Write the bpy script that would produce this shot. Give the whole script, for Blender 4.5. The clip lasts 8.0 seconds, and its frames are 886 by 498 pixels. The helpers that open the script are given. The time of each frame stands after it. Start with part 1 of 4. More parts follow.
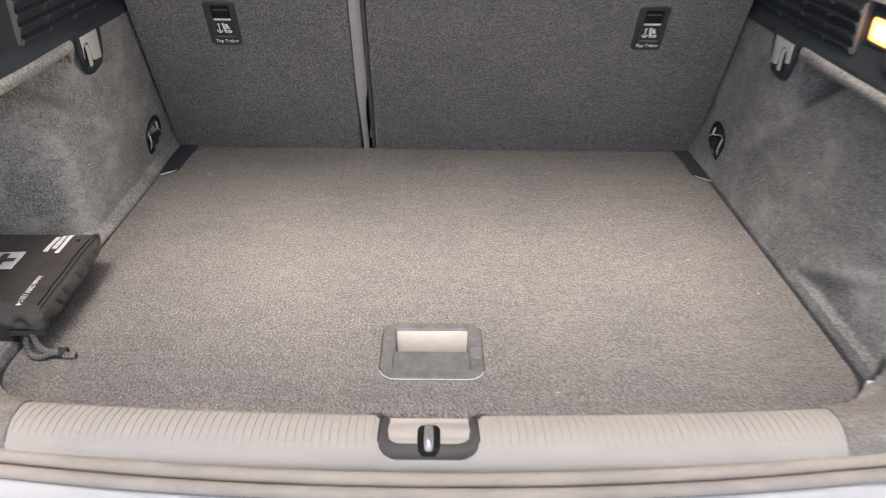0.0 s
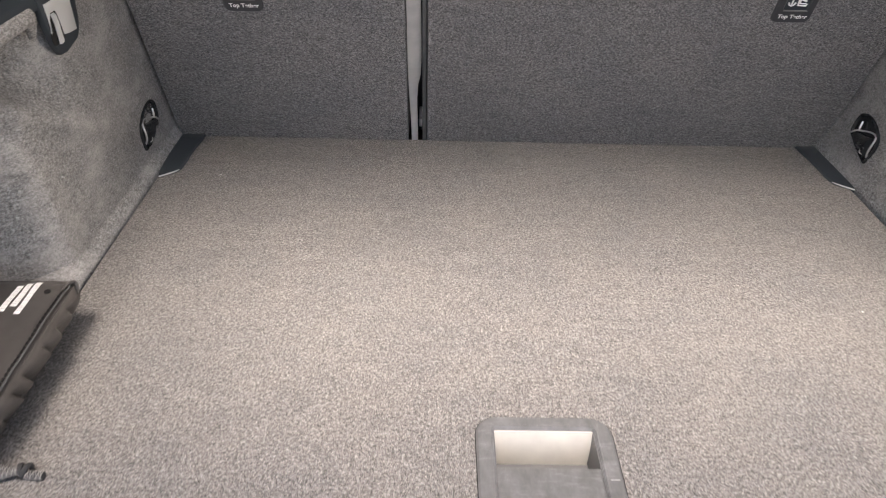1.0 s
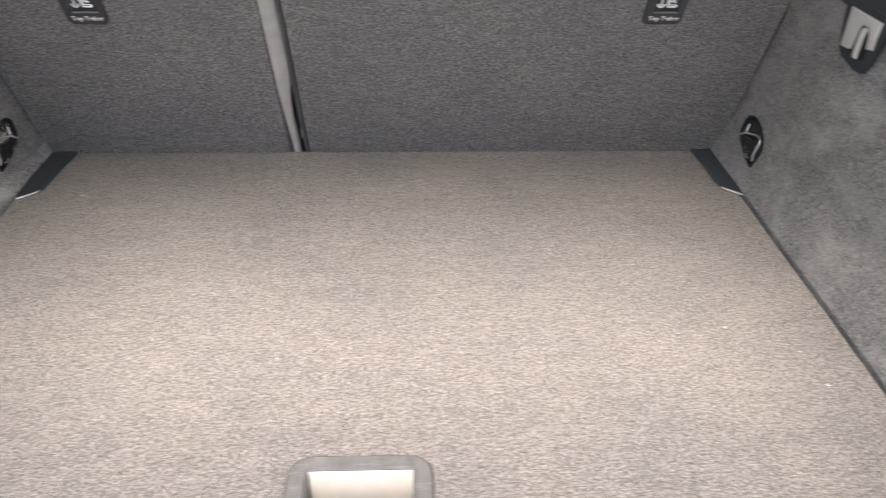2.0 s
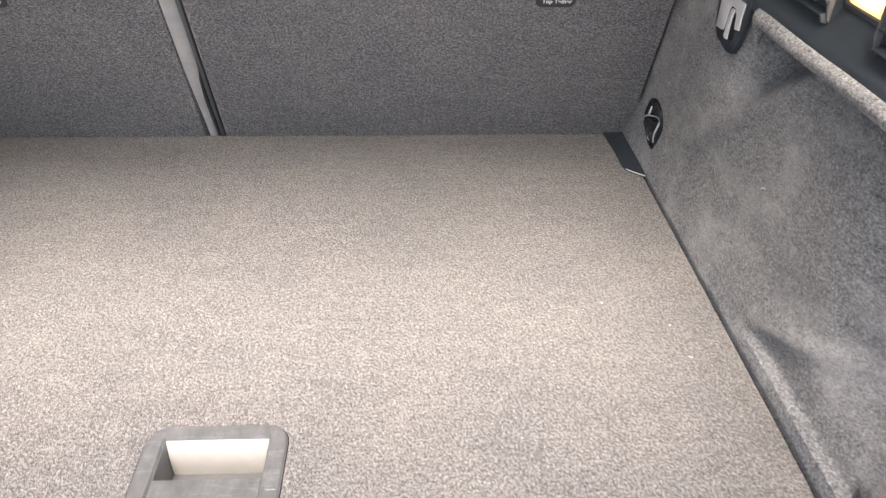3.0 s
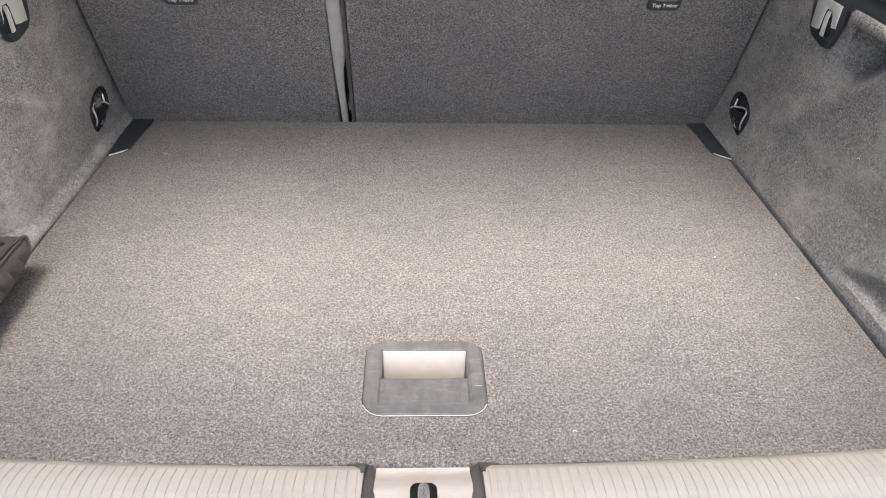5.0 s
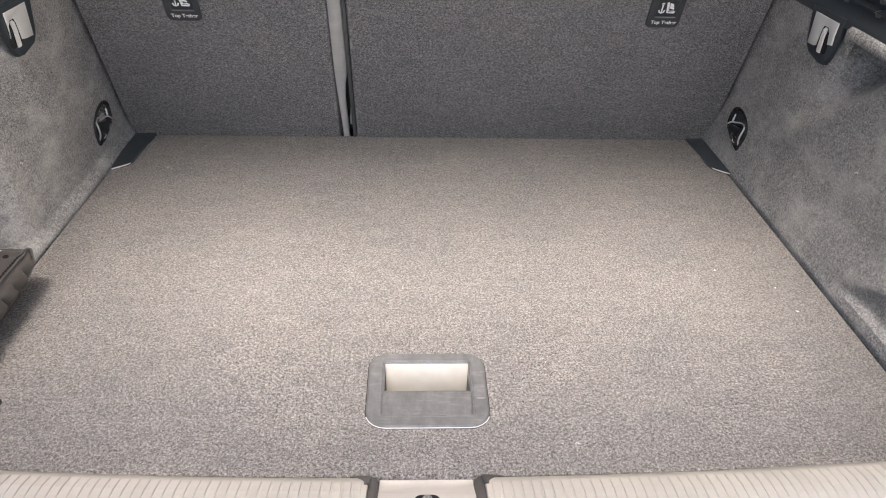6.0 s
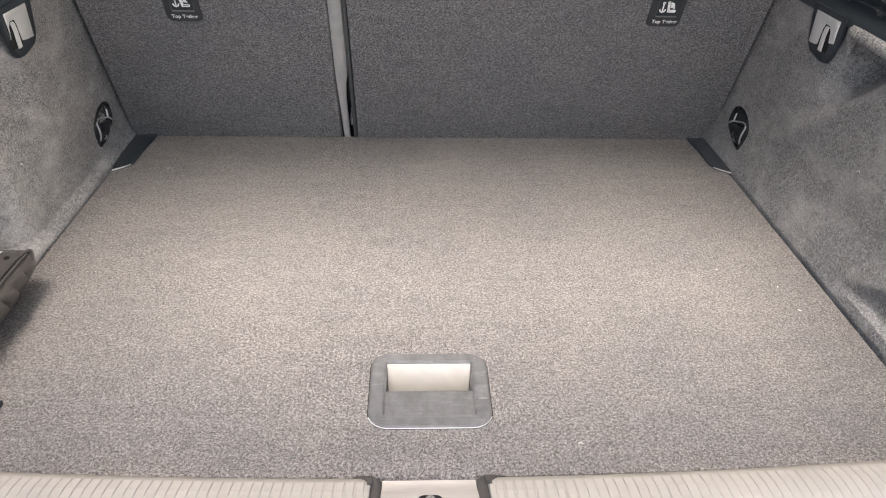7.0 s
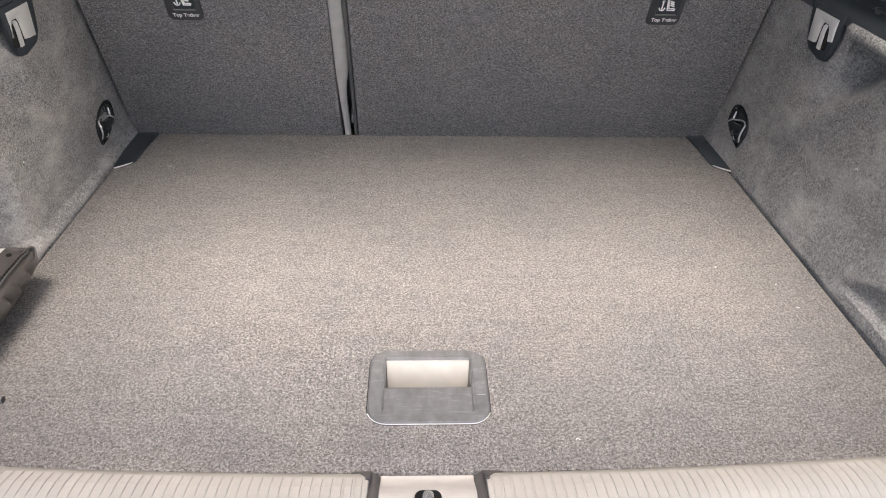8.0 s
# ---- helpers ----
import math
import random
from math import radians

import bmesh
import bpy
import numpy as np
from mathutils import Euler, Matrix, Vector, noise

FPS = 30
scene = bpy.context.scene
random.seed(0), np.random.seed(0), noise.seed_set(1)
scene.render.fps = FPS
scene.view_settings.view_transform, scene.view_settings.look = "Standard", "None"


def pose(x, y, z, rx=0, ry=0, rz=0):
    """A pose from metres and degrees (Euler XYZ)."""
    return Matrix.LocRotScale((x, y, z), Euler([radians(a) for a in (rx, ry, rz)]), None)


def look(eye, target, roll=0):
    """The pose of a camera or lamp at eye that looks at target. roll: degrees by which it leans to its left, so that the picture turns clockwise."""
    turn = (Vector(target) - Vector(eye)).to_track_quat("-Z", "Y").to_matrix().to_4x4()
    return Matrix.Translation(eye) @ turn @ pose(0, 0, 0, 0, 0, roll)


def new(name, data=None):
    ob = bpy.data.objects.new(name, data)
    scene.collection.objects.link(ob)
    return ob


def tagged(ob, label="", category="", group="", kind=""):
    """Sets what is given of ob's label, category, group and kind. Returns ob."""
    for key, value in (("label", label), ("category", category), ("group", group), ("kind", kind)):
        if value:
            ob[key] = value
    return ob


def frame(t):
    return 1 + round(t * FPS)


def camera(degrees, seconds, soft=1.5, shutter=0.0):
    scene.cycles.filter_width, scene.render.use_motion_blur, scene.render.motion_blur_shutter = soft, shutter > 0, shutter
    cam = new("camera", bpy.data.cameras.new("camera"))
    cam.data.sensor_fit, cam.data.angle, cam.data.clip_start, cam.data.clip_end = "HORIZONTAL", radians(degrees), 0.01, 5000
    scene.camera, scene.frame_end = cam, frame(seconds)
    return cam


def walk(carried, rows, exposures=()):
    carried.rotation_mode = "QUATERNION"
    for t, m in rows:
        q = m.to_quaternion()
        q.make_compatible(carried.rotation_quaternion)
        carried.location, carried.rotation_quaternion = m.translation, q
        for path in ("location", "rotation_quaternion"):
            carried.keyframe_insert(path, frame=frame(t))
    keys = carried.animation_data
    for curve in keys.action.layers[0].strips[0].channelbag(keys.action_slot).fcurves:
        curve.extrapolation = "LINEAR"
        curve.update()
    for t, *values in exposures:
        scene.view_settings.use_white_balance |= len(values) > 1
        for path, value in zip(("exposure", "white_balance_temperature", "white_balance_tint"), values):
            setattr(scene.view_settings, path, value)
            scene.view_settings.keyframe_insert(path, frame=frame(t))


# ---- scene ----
cam = camera(63.1, 8.0, 1.0, 0.5)
PATH = [
    (0, (-0.004, -0.414, 0.585), (0.021, 1.312, -0.425), 1.0),
    (0.2, (-0.02, -0.354, 0.567), (0.001, 1.363, -0.459), 1.1),
    (0.5, (-0.052, -0.24, 0.55), (-0.029, 1.45, -0.518), 1.5),
    (0.7, (-0.079, -0.174, 0.537), (-0.053, 1.501, -0.556), 1.6),
    (1, (-0.115, -0.109, 0.533), (-0.085, 1.545, -0.591), 1.6),
    (1.5, (-0.07, -0.073, 0.533), (-0.036, 1.576, -0.6), 1.1),
    (2, (0.05, -0.06, 0.538), (0.114, 1.586, -0.597), 0.8),
    (2.2, (0.091, -0.06, 0.536), (0.162, 1.587, -0.596), 0.7),
    (3.3, (0.186, -0.112, 0.533), (0.268, 1.514, -0.629), 1.0),
    (3.5, (0.163, -0.131, 0.531), (0.244, 1.491, -0.636), 1.1),
    (4, (0.064, -0.181, 0.536), (0.134, 1.445, -0.626), 1.2),
    (4.5, (0.003, -0.226, 0.551), (0.071, 1.413, -0.594), 1.4),
    (5, (-0.014, -0.253, 0.557), (0.059, 1.406, -0.557), 1.5),
    (6.5, (-0.021, -0.259, 0.558), (0.061, 1.425, -0.518), 1.7),
    (7, (-0.022, -0.258, 0.556), (0.058, 1.425, -0.521), 1.5),
    (7.5, (-0.02, -0.258, 0.558), (0.057, 1.424, -0.522), 1.5),
    (8, (-0.018, -0.263, 0.557), (0.055, 1.419, -0.523), 1.4),
]
EXPOSURES = [(0, 1.20, 6600, 10), (0.5, 1.22, 6620, 9), (1, 1.40, 6640, 10), (1.5, 1.48, 6660, 10), (2, 1.60, 6660, 9.5), (3.5, 1.78, 6520, 9), (4.0, 1.69, 6520, 9), (4.5, 1.57, 6520, 9), (5, 1.46, 6520, 9), (6.5, 1.44, 6530, 9), (8, 1.44, 6530, 9)]
walk(cam, [(t, look(eye, target, roll)) for t, eye, target, roll in PATH], EXPOSURES)
SKY, SUN, LAMP_GLOW, LAMP_WATTS, ROOF_Y = 0.097, 2.2, 1.2, 0.135, 0.385

# ---- world, light ----
world = bpy.data.worlds.new("sky")
scene.world = world
world.use_nodes = True
wn, wl = world.node_tree.nodes, world.node_tree.links
sky = wn.new("ShaderNodeTexSky")
sky.sky_type, sky.sun_disc = "NISHITA", False
sky.sun_elevation, sky.sun_rotation = radians(69), radians(183)
sky.dust_density, sky.air_density, sky.ozone_density = 3.0, 1.0, 1.2
wn["Background"].inputs[1].default_value = SKY
wl.new(sky.outputs[0], wn["Background"].inputs[0])
sun = new("overcast_sun", bpy.data.lights.new("overcast_sun", "SUN"))
sun.data.energy, sun.data.angle, sun.data.color = SUN, radians(23), (1.0, 0.88, 0.80)
sun.matrix_world = look((-0.125, -0.43, 2.6), (0, 0.555, 0))
boot_light = new("boot_lamp_bulb", bpy.data.lights.new("boot_lamp_bulb", "AREA"))
boot_light.data.shape, boot_light.data.size, boot_light.data.size_y = "RECTANGLE", 0.06, 0.028
boot_light.data.energy, boot_light.data.color, boot_light.data.spread = LAMP_WATTS, (1.0, 0.86, 0.72), radians(40)
boot_light.matrix_world = look((0.5605, 0.5135, 0.3665), (-0.60, 0.57, 0.15))


# ---- materials ----
def material(name, base=(0.5, 0.5, 0.5), rough=0.5, metal=0.0, spec=0.5):
    m = bpy.data.materials.new(name)
    m.use_nodes = True
    b = m.node_tree.nodes["Principled BSDF"]
    b.inputs["Base Color"].default_value = (*base, 1)
    b.inputs["Roughness"].default_value = rough
    b.inputs["Metallic"].default_value = metal
    b.inputs["Specular IOR Level"].default_value = spec
    return m


def add_noise(m, scale, stretch=(1, 1, 1), detail=3.0, rough=0.6):
    n, l = m.node_tree.nodes, m.node_tree.links
    tc, mp, nz = n.new("ShaderNodeTexCoord"), n.new("ShaderNodeMapping"), n.new("ShaderNodeTexNoise")
    mp.inputs["Scale"].default_value = stretch
    nz.inputs["Scale"].default_value, nz.inputs["Detail"].default_value, nz.inputs["Roughness"].default_value = scale, detail, rough
    l.new(tc.outputs["Object"], mp.inputs[0])
    l.new(mp.outputs[0], nz.inputs["Vector"])
    return nz.outputs["Fac"]


def ramp(m, fac, stops):
    n, l = m.node_tree.nodes, m.node_tree.links
    r = n.new("ShaderNodeValToRGB")
    e = r.color_ramp.elements
    while len(e) < len(stops):
        e.new(0.5)
    for k, (p, c) in enumerate(stops):
        e[k].position, e[k].color = p, (*c, 1)
    l.new(fac, r.inputs[0])
    return r.outputs[0]


def mix(m, a, b, fac, mode="MIX"):
    n, l = m.node_tree.nodes, m.node_tree.links
    x = n.new("ShaderNodeMix")
    x.data_type, x.blend_type = "RGBA", mode
    for socket, value in ((x.inputs[0], fac), (x.inputs[6], a), (x.inputs[7], b)):
        if isinstance(value, (int, float)):
            socket.default_value = value
        elif isinstance(value, tuple):
            socket.default_value = (*value, 1)
        else:
            l.new(value, socket)
    return x.outputs[2]


def bump(m, height, strength, distance):
    n, l = m.node_tree.nodes, m.node_tree.links
    b = n.new("ShaderNodeBump")
    b.inputs["Strength"].default_value, b.inputs["Distance"].default_value = strength, distance
    l.new(height, b.inputs["Height"])
    l.new(b.outputs[0], n["Principled BSDF"].inputs["Normal"])


def set_base(m, out):
    m.node_tree.links.new(out, m.node_tree.nodes["Principled BSDF"].inputs["Base Color"])


def set_rough(m, fac, lo, hi):
    n, l = m.node_tree.nodes, m.node_tree.links
    r = n.new("ShaderNodeMapRange")
    r.inputs[3].default_value, r.inputs[4].default_value = lo, hi
    l.new(fac, r.inputs[0])
    l.new(r.outputs[0], n["Principled BSDF"].inputs["Roughness"])


def tinted(c, k, warm=0.0):
    return (c[0] * k * (1 + warm), c[1] * k, c[2] * k * (1 - warm))


def felt(name, base, contrast, grain=420.0, warm=0.03, relief=0.5, nap=0.08, rub=0.3, lightened=0.0, lumps=0.13):
    """Needle-felt carpet: matted fibres in two directions, pale flecks, soft blotches."""
    m = material(name, base, 0.95, 0.0, 0.12)
    b = m.node_tree.nodes["Principled BSDF"]
    b.inputs["Sheen Weight"].default_value, b.inputs["Sheen Roughness"].default_value = 0.12, 0.6
    lo, hi = 1 - contrast, 1 + contrast
    along = add_noise(m, grain, (1, 1, 1), 2.0, 0.7)
    across = add_noise(m, grain * 0.45, (1, 1, 1), 3.0, 0.7)
    fleck = add_noise(m, grain * 1.9, (1, 1, 1), 1.0, 0.5)
    blotch = add_noise(m, 9.0, (1, 1, 1), 4.0, 0.6)
    clump = add_noise(m, 70.0, (1, 1, 1), 3.0, 0.6)
    a = ramp(m, along, [(0.40, tinted(base, lo, -warm)), (0.60, tinted(base, hi, warm))])
    c = ramp(m, across, [(0.40, tinted(base, lo, warm)), (0.60, tinted(base, hi, -warm))])
    col = mix(m, a, c, 0.45)
    col = mix(m, col, ramp(m, clump, [(0.3, (1 - lumps, 1 - lumps, 1 - lumps)), (0.7, (1 + lumps, 1 + lumps, 1 + lumps))]), 1.0, "MULTIPLY")
    col = mix(m, col, ramp(m, blotch, [(0.3, (1 - nap - 0.02, 1 - nap, 1 - nap + 0.02)), (0.7, (1 + nap + 0.02, 1 + nap, 1 + nap - 0.02))]), 1.0, "MULTIPLY")
    tuft = add_noise(m, 300.0, (1, 1, 1), 2.0, 0.75)
    col = mix(m, col, ramp(m, tuft, [(0.34, (1 - rub, 1 - rub, 1 - rub)), (0.66, (1 + rub, 1 + rub, 1 + rub))]), 1.0, "MULTIPLY")
    brushed = add_noise(m, 30.0, (0.35, 1.6, 1), 5.0, 0.7)
    col = mix(m, col, ramp(m, brushed, [(0.36, (0.93, 0.93, 0.94)), (0.64, (1.07, 1.07, 1.06))]), 1.0, "MULTIPLY")
    if lightened:
        scuff = ramp(m, add_noise(m, 13.0, (1, 0.8, 1.4), 6.0, 0.7), [(0.47, (0, 0, 0)), (0.66, (lightened, lightened, lightened))])
        col = mix(m, col, tinted(base, 2.0, 0.03), scuff)
    pale = ramp(m, fleck, [(0.60, (0, 0, 0)), (0.72, (0.6, 0.6, 0.6))])
    col = mix(m, col, tinted(base, 2.6, warm), pale)
    set_base(m, col)
    bump(m, mix(m, along, across, 0.5), relief, 0.002)
    return m


def plastic(name, base, rough, grain=900.0, relief=0.12, spec=0.5, wear=0.12):
    """Moulded plastic with a fine leather grain, scuffs and uneven gloss."""
    m = material(name, base, rough, 0.0, spec)
    fine = add_noise(m, grain, (1, 1, 1), 2.0)
    broad = add_noise(m, 14.0, (1, 2.5, 1), 4.0, 0.65)
    set_base(m, ramp(m, broad, [(0.3, tinted(base, 1 - wear)), (0.7, tinted(base, 1 + wear))]))
    set_rough(m, broad, rough - 0.08, rough + 0.1)
    bump(m, fine, relief, 0.0006)
    return m


FLOOR_FELT = felt("floor_felt", (0.234, 0.226, 0.220), 0.72, 860.0, 0.05, 0.9, 0.08, 0.45)
SIDE_FELT = felt("side_felt", (0.217, 0.219, 0.222), 0.7, 800.0, 0.03, 0.35, 0.1, 0.42, 0.7, 0.12)
SEAT_FELT = felt("seat_felt", (0.206, 0.202, 0.204), 0.75, 620.0, 0.03, 0.5, 0.1, 0.26)
# Lining felt made lighter and warmer: outside light put into its colour.
CORNER_FELT_LIT = felt("corner_felt_lit", (0.32, 0.295, 0.272), 0.4, 800.0, 0.03, 0.4, 0.1, 0.15)
ROLL_FELT = felt("roll_felt", (0.235, 0.233, 0.230), 0.6, 560.0, 0.03, 0.5, 0.1)
BLACK = plastic("black_plastic", (0.031, 0.039, 0.047), 0.45)
DARK = plastic("dark_grey_plastic", (0.10, 0.102, 0.104), 0.5)
TETHER = plastic("cover_plastic", (0.050, 0.053, 0.058), 0.42)
HOUSING = plastic("housing_plastic", (0.115, 0.110, 0.105), 0.6, 900.0, 0.2)
GLOSS = plastic("gloss_black", (0.02, 0.022, 0.024), 0.24, 900.0, 0.03, 0.6, 0.1)
# Near black: stitches and eyelet, and the painted shade of slots and gaps.
VOID = plastic("slot_black", (0.006, 0.006, 0.006), 0.7)
GREY = plastic("grey_plastic", (0.155, 0.155, 0.156), 0.42)
PALE = plastic("pale_plastic", (0.68, 0.645, 0.605), 0.5)
SILL = plastic("sill_plastic", (0.555, 0.525, 0.475), 0.62, 700.0, 0.2, 0.3, 0.06)
STRIP = plastic("strip_plastic", (0.43, 0.425, 0.415), 0.45)
CREAM = plastic("cream_plastic", (0.76, 0.73, 0.66), 0.5)
SCUFFED = plastic("scuffed_plastic", (0.165, 0.166, 0.167), 0.4, 900.0, 0.12, 0.5, 0.2)
scratch = ramp(SCUFFED, add_noise(SCUFFED, 55.0, (0.5, 3.2, 1), 6.0, 0.8), [(0.52, (0, 0, 0)), (0.72, (0.34, 0.34, 0.34))])
cross_scratch = ramp(SCUFFED, add_noise(SCUFFED, 60.0, (4.0, 0.5, 1), 5.0, 0.8), [(0.60, (0, 0, 0)), (0.74, (0.18, 0.18, 0.18))])
bloom = ramp(SCUFFED, add_noise(SCUFFED, 38.0, (1.6, 0.9, 1), 5.0, 0.65), [(0.36, (0.82, 0.82, 0.83)), (0.66, (1.22, 1.23, 1.26))])
set_base(SCUFFED, mix(SCUFFED, bloom, mix(SCUFFED, mix(SCUFFED, (0.152, 0.154, 0.153), (0.42, 0.42, 0.42), scratch), (0.38, 0.385, 0.39), cross_scratch), 1.0, "MULTIPLY"))
RUBBER = plastic("seal_rubber", (0.57, 0.505, 0.43), 0.62, 900.0, 0.12, 0.3)
PAINT = material("white_paint", (0.86, 0.86, 0.86), 0.25)
CHROME = material("chrome", (0.92, 0.91, 0.90), 0.24, 0.65)
STEEL = material("bright_steel", (0.88, 0.86, 0.84), 0.27, 0.75)
SATIN = material("satin_metal", (0.88, 0.88, 0.87), 0.36, 0.45)
WHITE = material("white_print", (0.92, 0.92, 0.91), 0.4)
NYLON = plastic("black_nylon", (0.066, 0.061, 0.058), 0.40, 1600.0, 0.15, 0.6, 0.15)
CORD = plastic("cord_weave", (0.05, 0.05, 0.052), 0.7, 1500.0, 0.5)
BRAID = plastic("braid_white", (0.32, 0.31, 0.30), 0.7, 1500.0, 0.3)
LINER = plastic("dark_lining", (0.06, 0.06, 0.062), 0.8)
GLASS = material("window_glass", (1, 1, 1), 0.0)
GLASS.node_tree.nodes["Principled BSDF"].inputs["Transmission Weight"].default_value = 1.0
ASPHALT = plastic("asphalt", (0.12, 0.118, 0.115), 0.9, 300.0, 0.5)
LAMP = material("lamp_lens", (0.9, 0.6, 0.3), 0.3)
lamp_node = LAMP.node_tree.nodes["Principled BSDF"]
lamp_node.inputs["Emission Color"].default_value = (1.0, 0.43, 0.09, 1)
lamp_tc = LAMP.node_tree.nodes.new("ShaderNodeTexCoord")
lamp_map = LAMP.node_tree.nodes.new("ShaderNodeMapping")
lamp_map.inputs["Scale"].default_value = (26, 48, 0)
lamp_grad = LAMP.node_tree.nodes.new("ShaderNodeTexGradient")
lamp_grad.gradient_type = "SPHERICAL"
LAMP.node_tree.links.new(lamp_tc.outputs["Object"], lamp_map.inputs[0])
LAMP.node_tree.links.new(lamp_map.outputs[0], lamp_grad.inputs[0])
LAMP.node_tree.links.new(ramp(LAMP, lamp_grad.outputs["Fac"], [(0.0, (0.85, 0.30, 0.07)), (0.35, (1.0, 0.50, 0.15)), (0.8, (1.0, 0.78, 0.42))]), lamp_node.inputs["Emission Color"])
lamp_node.inputs["Emission Strength"].default_value = LAMP_GLOW


# ---- building helpers ----
def empty(name, at=(0, 0, 0)):
    ob = new(name)
    ob.location = at
    ob.empty_display_size = 0.05
    return ob


def bake(bm, name, mat, smooth=True):
    bmesh.ops.recalc_face_normals(bm, faces=bm.faces)
    me = bpy.data.meshes.new(name)
    bm.to_mesh(me)
    bm.free()
    me.materials.append(mat)
    if smooth:
        me.shade_smooth()
        me.set_sharp_from_angle(angle=radians(38))
    return me


def part(name, bm, mat, parent, label="", at=None, smooth=True):
    """One mesh object under a thing or a part; at: its pose in the world."""
    ob = new(name, bake(bm, name, mat, smooth) if isinstance(bm, bmesh.types.BMesh) else bm)
    m = at or Matrix.Identity(4)
    if parent:
        ob.parent = parent
        up, chain = parent, Matrix.Identity(4)
        while up:
            chain = up.matrix_basis @ chain
            up = up.parent
        m = chain.inverted() @ m
    ob.matrix_basis = m
    return tagged(ob, label)


def rrect(w, h, r, n=5, cx=0.0, cy=0.0):
    """A rounded rectangle, counter-clockwise."""
    out = []
    for sx, sy, a in ((1, 1, 0), (-1, 1, 90), (-1, -1, 180), (1, -1, 270)):
        for k in range(n + 1):
            t = radians(a + 90 * k / n)
            out.append((cx + sx * (w / 2 - r) + r * math.cos(t), cy + sy * (h / 2 - r) + r * math.sin(t)))
    return out


def shrunk(pts, d):
    """The closed outline moved inwards by d."""
    out, n = [], len(pts)
    for k in range(n):
        a, b, c = Vector(pts[k - 1]), Vector(pts[k]), Vector(pts[(k + 1) % n])
        e, f = (b - a), (c - b)
        e = e.normalized() if e.length > 1e-9 else f.normalized()
        f = f.normalized() if f.length > 1e-9 else e
        nrm = Vector((-(e.y + f.y), e.x + f.x)).normalized()
        out.append(tuple(b + nrm * d))
    return out


def loop(bm, pts, z):
    return [bm.verts.new((x, y, z)) for x, y in pts]


def band(bm, a, b, closed=True):
    n = len(a)
    for k in range(n if closed else n - 1):
        bm.faces.new((a[k], a[(k + 1) % n], b[(k + 1) % n], b[k]))


def slab(pts, z0, z1, soft=0.001, bm=None):
    """A plate of that outline from z0 to z1, its upper edge rounded."""
    bm = bm or bmesh.new()
    rows = [loop(bm, pts, z0), loop(bm, pts, z1 - soft), loop(bm, shrunk(pts, soft * 0.3), z1 - soft * 0.3), loop(bm, shrunk(pts, soft), z1)]
    for a, b in zip(rows, rows[1:]):
        band(bm, a, b)
    bm.faces.new(rows[-1])
    bm.faces.new(list(reversed(rows[0])))
    return bm


def ring(outer, inner, z0, z1, soft=0.001):
    """A plate with a hole; both outlines have equally many points."""
    bm = bmesh.new()
    rows = [loop(bm, outer, z0), loop(bm, outer, z1 - soft), loop(bm, shrunk(outer, soft), z1),
            loop(bm, shrunk(inner, -soft), z1), loop(bm, inner, z1 - soft), loop(bm, inner, z0)]
    for a, b in zip(rows, rows[1:] + rows[:1]):
        band(bm, a, b)
    return bm


def box(bm, x0, x1, y0, y1, z0, z1, bevel=0.0):
    m = Matrix.Translation(((x0 + x1) / 2, (y0 + y1) / 2, (z0 + z1) / 2)) @ Matrix.Diagonal((x1 - x0, y1 - y0, z1 - z0, 1))
    v = bmesh.ops.create_cube(bm, size=1.0, matrix=m)["verts"]
    if bevel:
        e = list({e for q in v for e in q.link_edges})
        bmesh.ops.bevel(bm, geom=e, offset=bevel, segments=2, affect="EDGES", profile=0.6)
    return bm


def steps(a, b, n):
    return [a + (b - a) * k / n for k in range(n + 1)]


def tube(path, r, n=10, bm=None, closed=False, flat=1.0):
    """A round rod along a path; r: one radius, or one for each point."""
    bm = bm or bmesh.new()
    pts = [Vector(p) for p in path]
    rows, side = [], None
    for k, p in enumerate(pts):
        a = pts[k - 1] if k or closed else p
        c = pts[(k + 1) % len(pts)] if k < len(pts) - 1 or closed else p
        t = (c - a).normalized()
        if side is None:
            side = t.orthogonal().normalized()
        side = (side - t * side.dot(t)).normalized()
        up = t.cross(side)
        q = r[k] if isinstance(r, (list, tuple)) else r
        rows.append([bm.verts.new(p + q * (math.cos(w) * side + flat * math.sin(w) * up)) for w in (2 * math.pi * j / n for j in range(n))])
    for a, b in zip(rows, rows[1:] + (rows[:1] if closed else [])):
        band(bm, a, b)
    if not closed:
        bm.faces.new(list(reversed(rows[0])))
        bm.faces.new(rows[-1])
    return bm


def sweep(profile, path, closed=True):
    """A (y, z) profile carried along a path of (x, y, z, turn) stations; turn is in degrees about z."""
    bm = bmesh.new()
    rows = []
    for x, y, z, a in path:
        c, s = math.cos(radians(a)), math.sin(radians(a))
        rows.append([bm.verts.new((x - s * p, y + c * p, z + q)) for p, q in profile])
    for a, b in zip(rows, rows[1:]):
        band(bm, a, b, closed)
    if closed:
        bm.faces.new(list(reversed(rows[0])))
        bm.faces.new(rows[-1])
    return bm


def sheet(fn, us, vs, back):
    """A surface through fn(u, v) with a second one behind it, closed round the rim."""
    bm = bmesh.new()
    front = [[Vector(fn(u, v)) for u in us] for v in vs]
    a = [[bm.verts.new(p) for p in row] for row in front]
    b = [[bm.verts.new(p + Vector(back)) for p in row] for row in front]
    for g in (a, b):
        for q, r in zip(g, g[1:]):
            band(bm, q, r, False)
    band(bm, a[0], b[0], False), band(bm, a[-1], b[-1], False)
    band(bm, [r[0] for r in a], [r[0] for r in b], False), band(bm, [r[-1] for r in a], [r[-1] for r in b], False)
    return bm


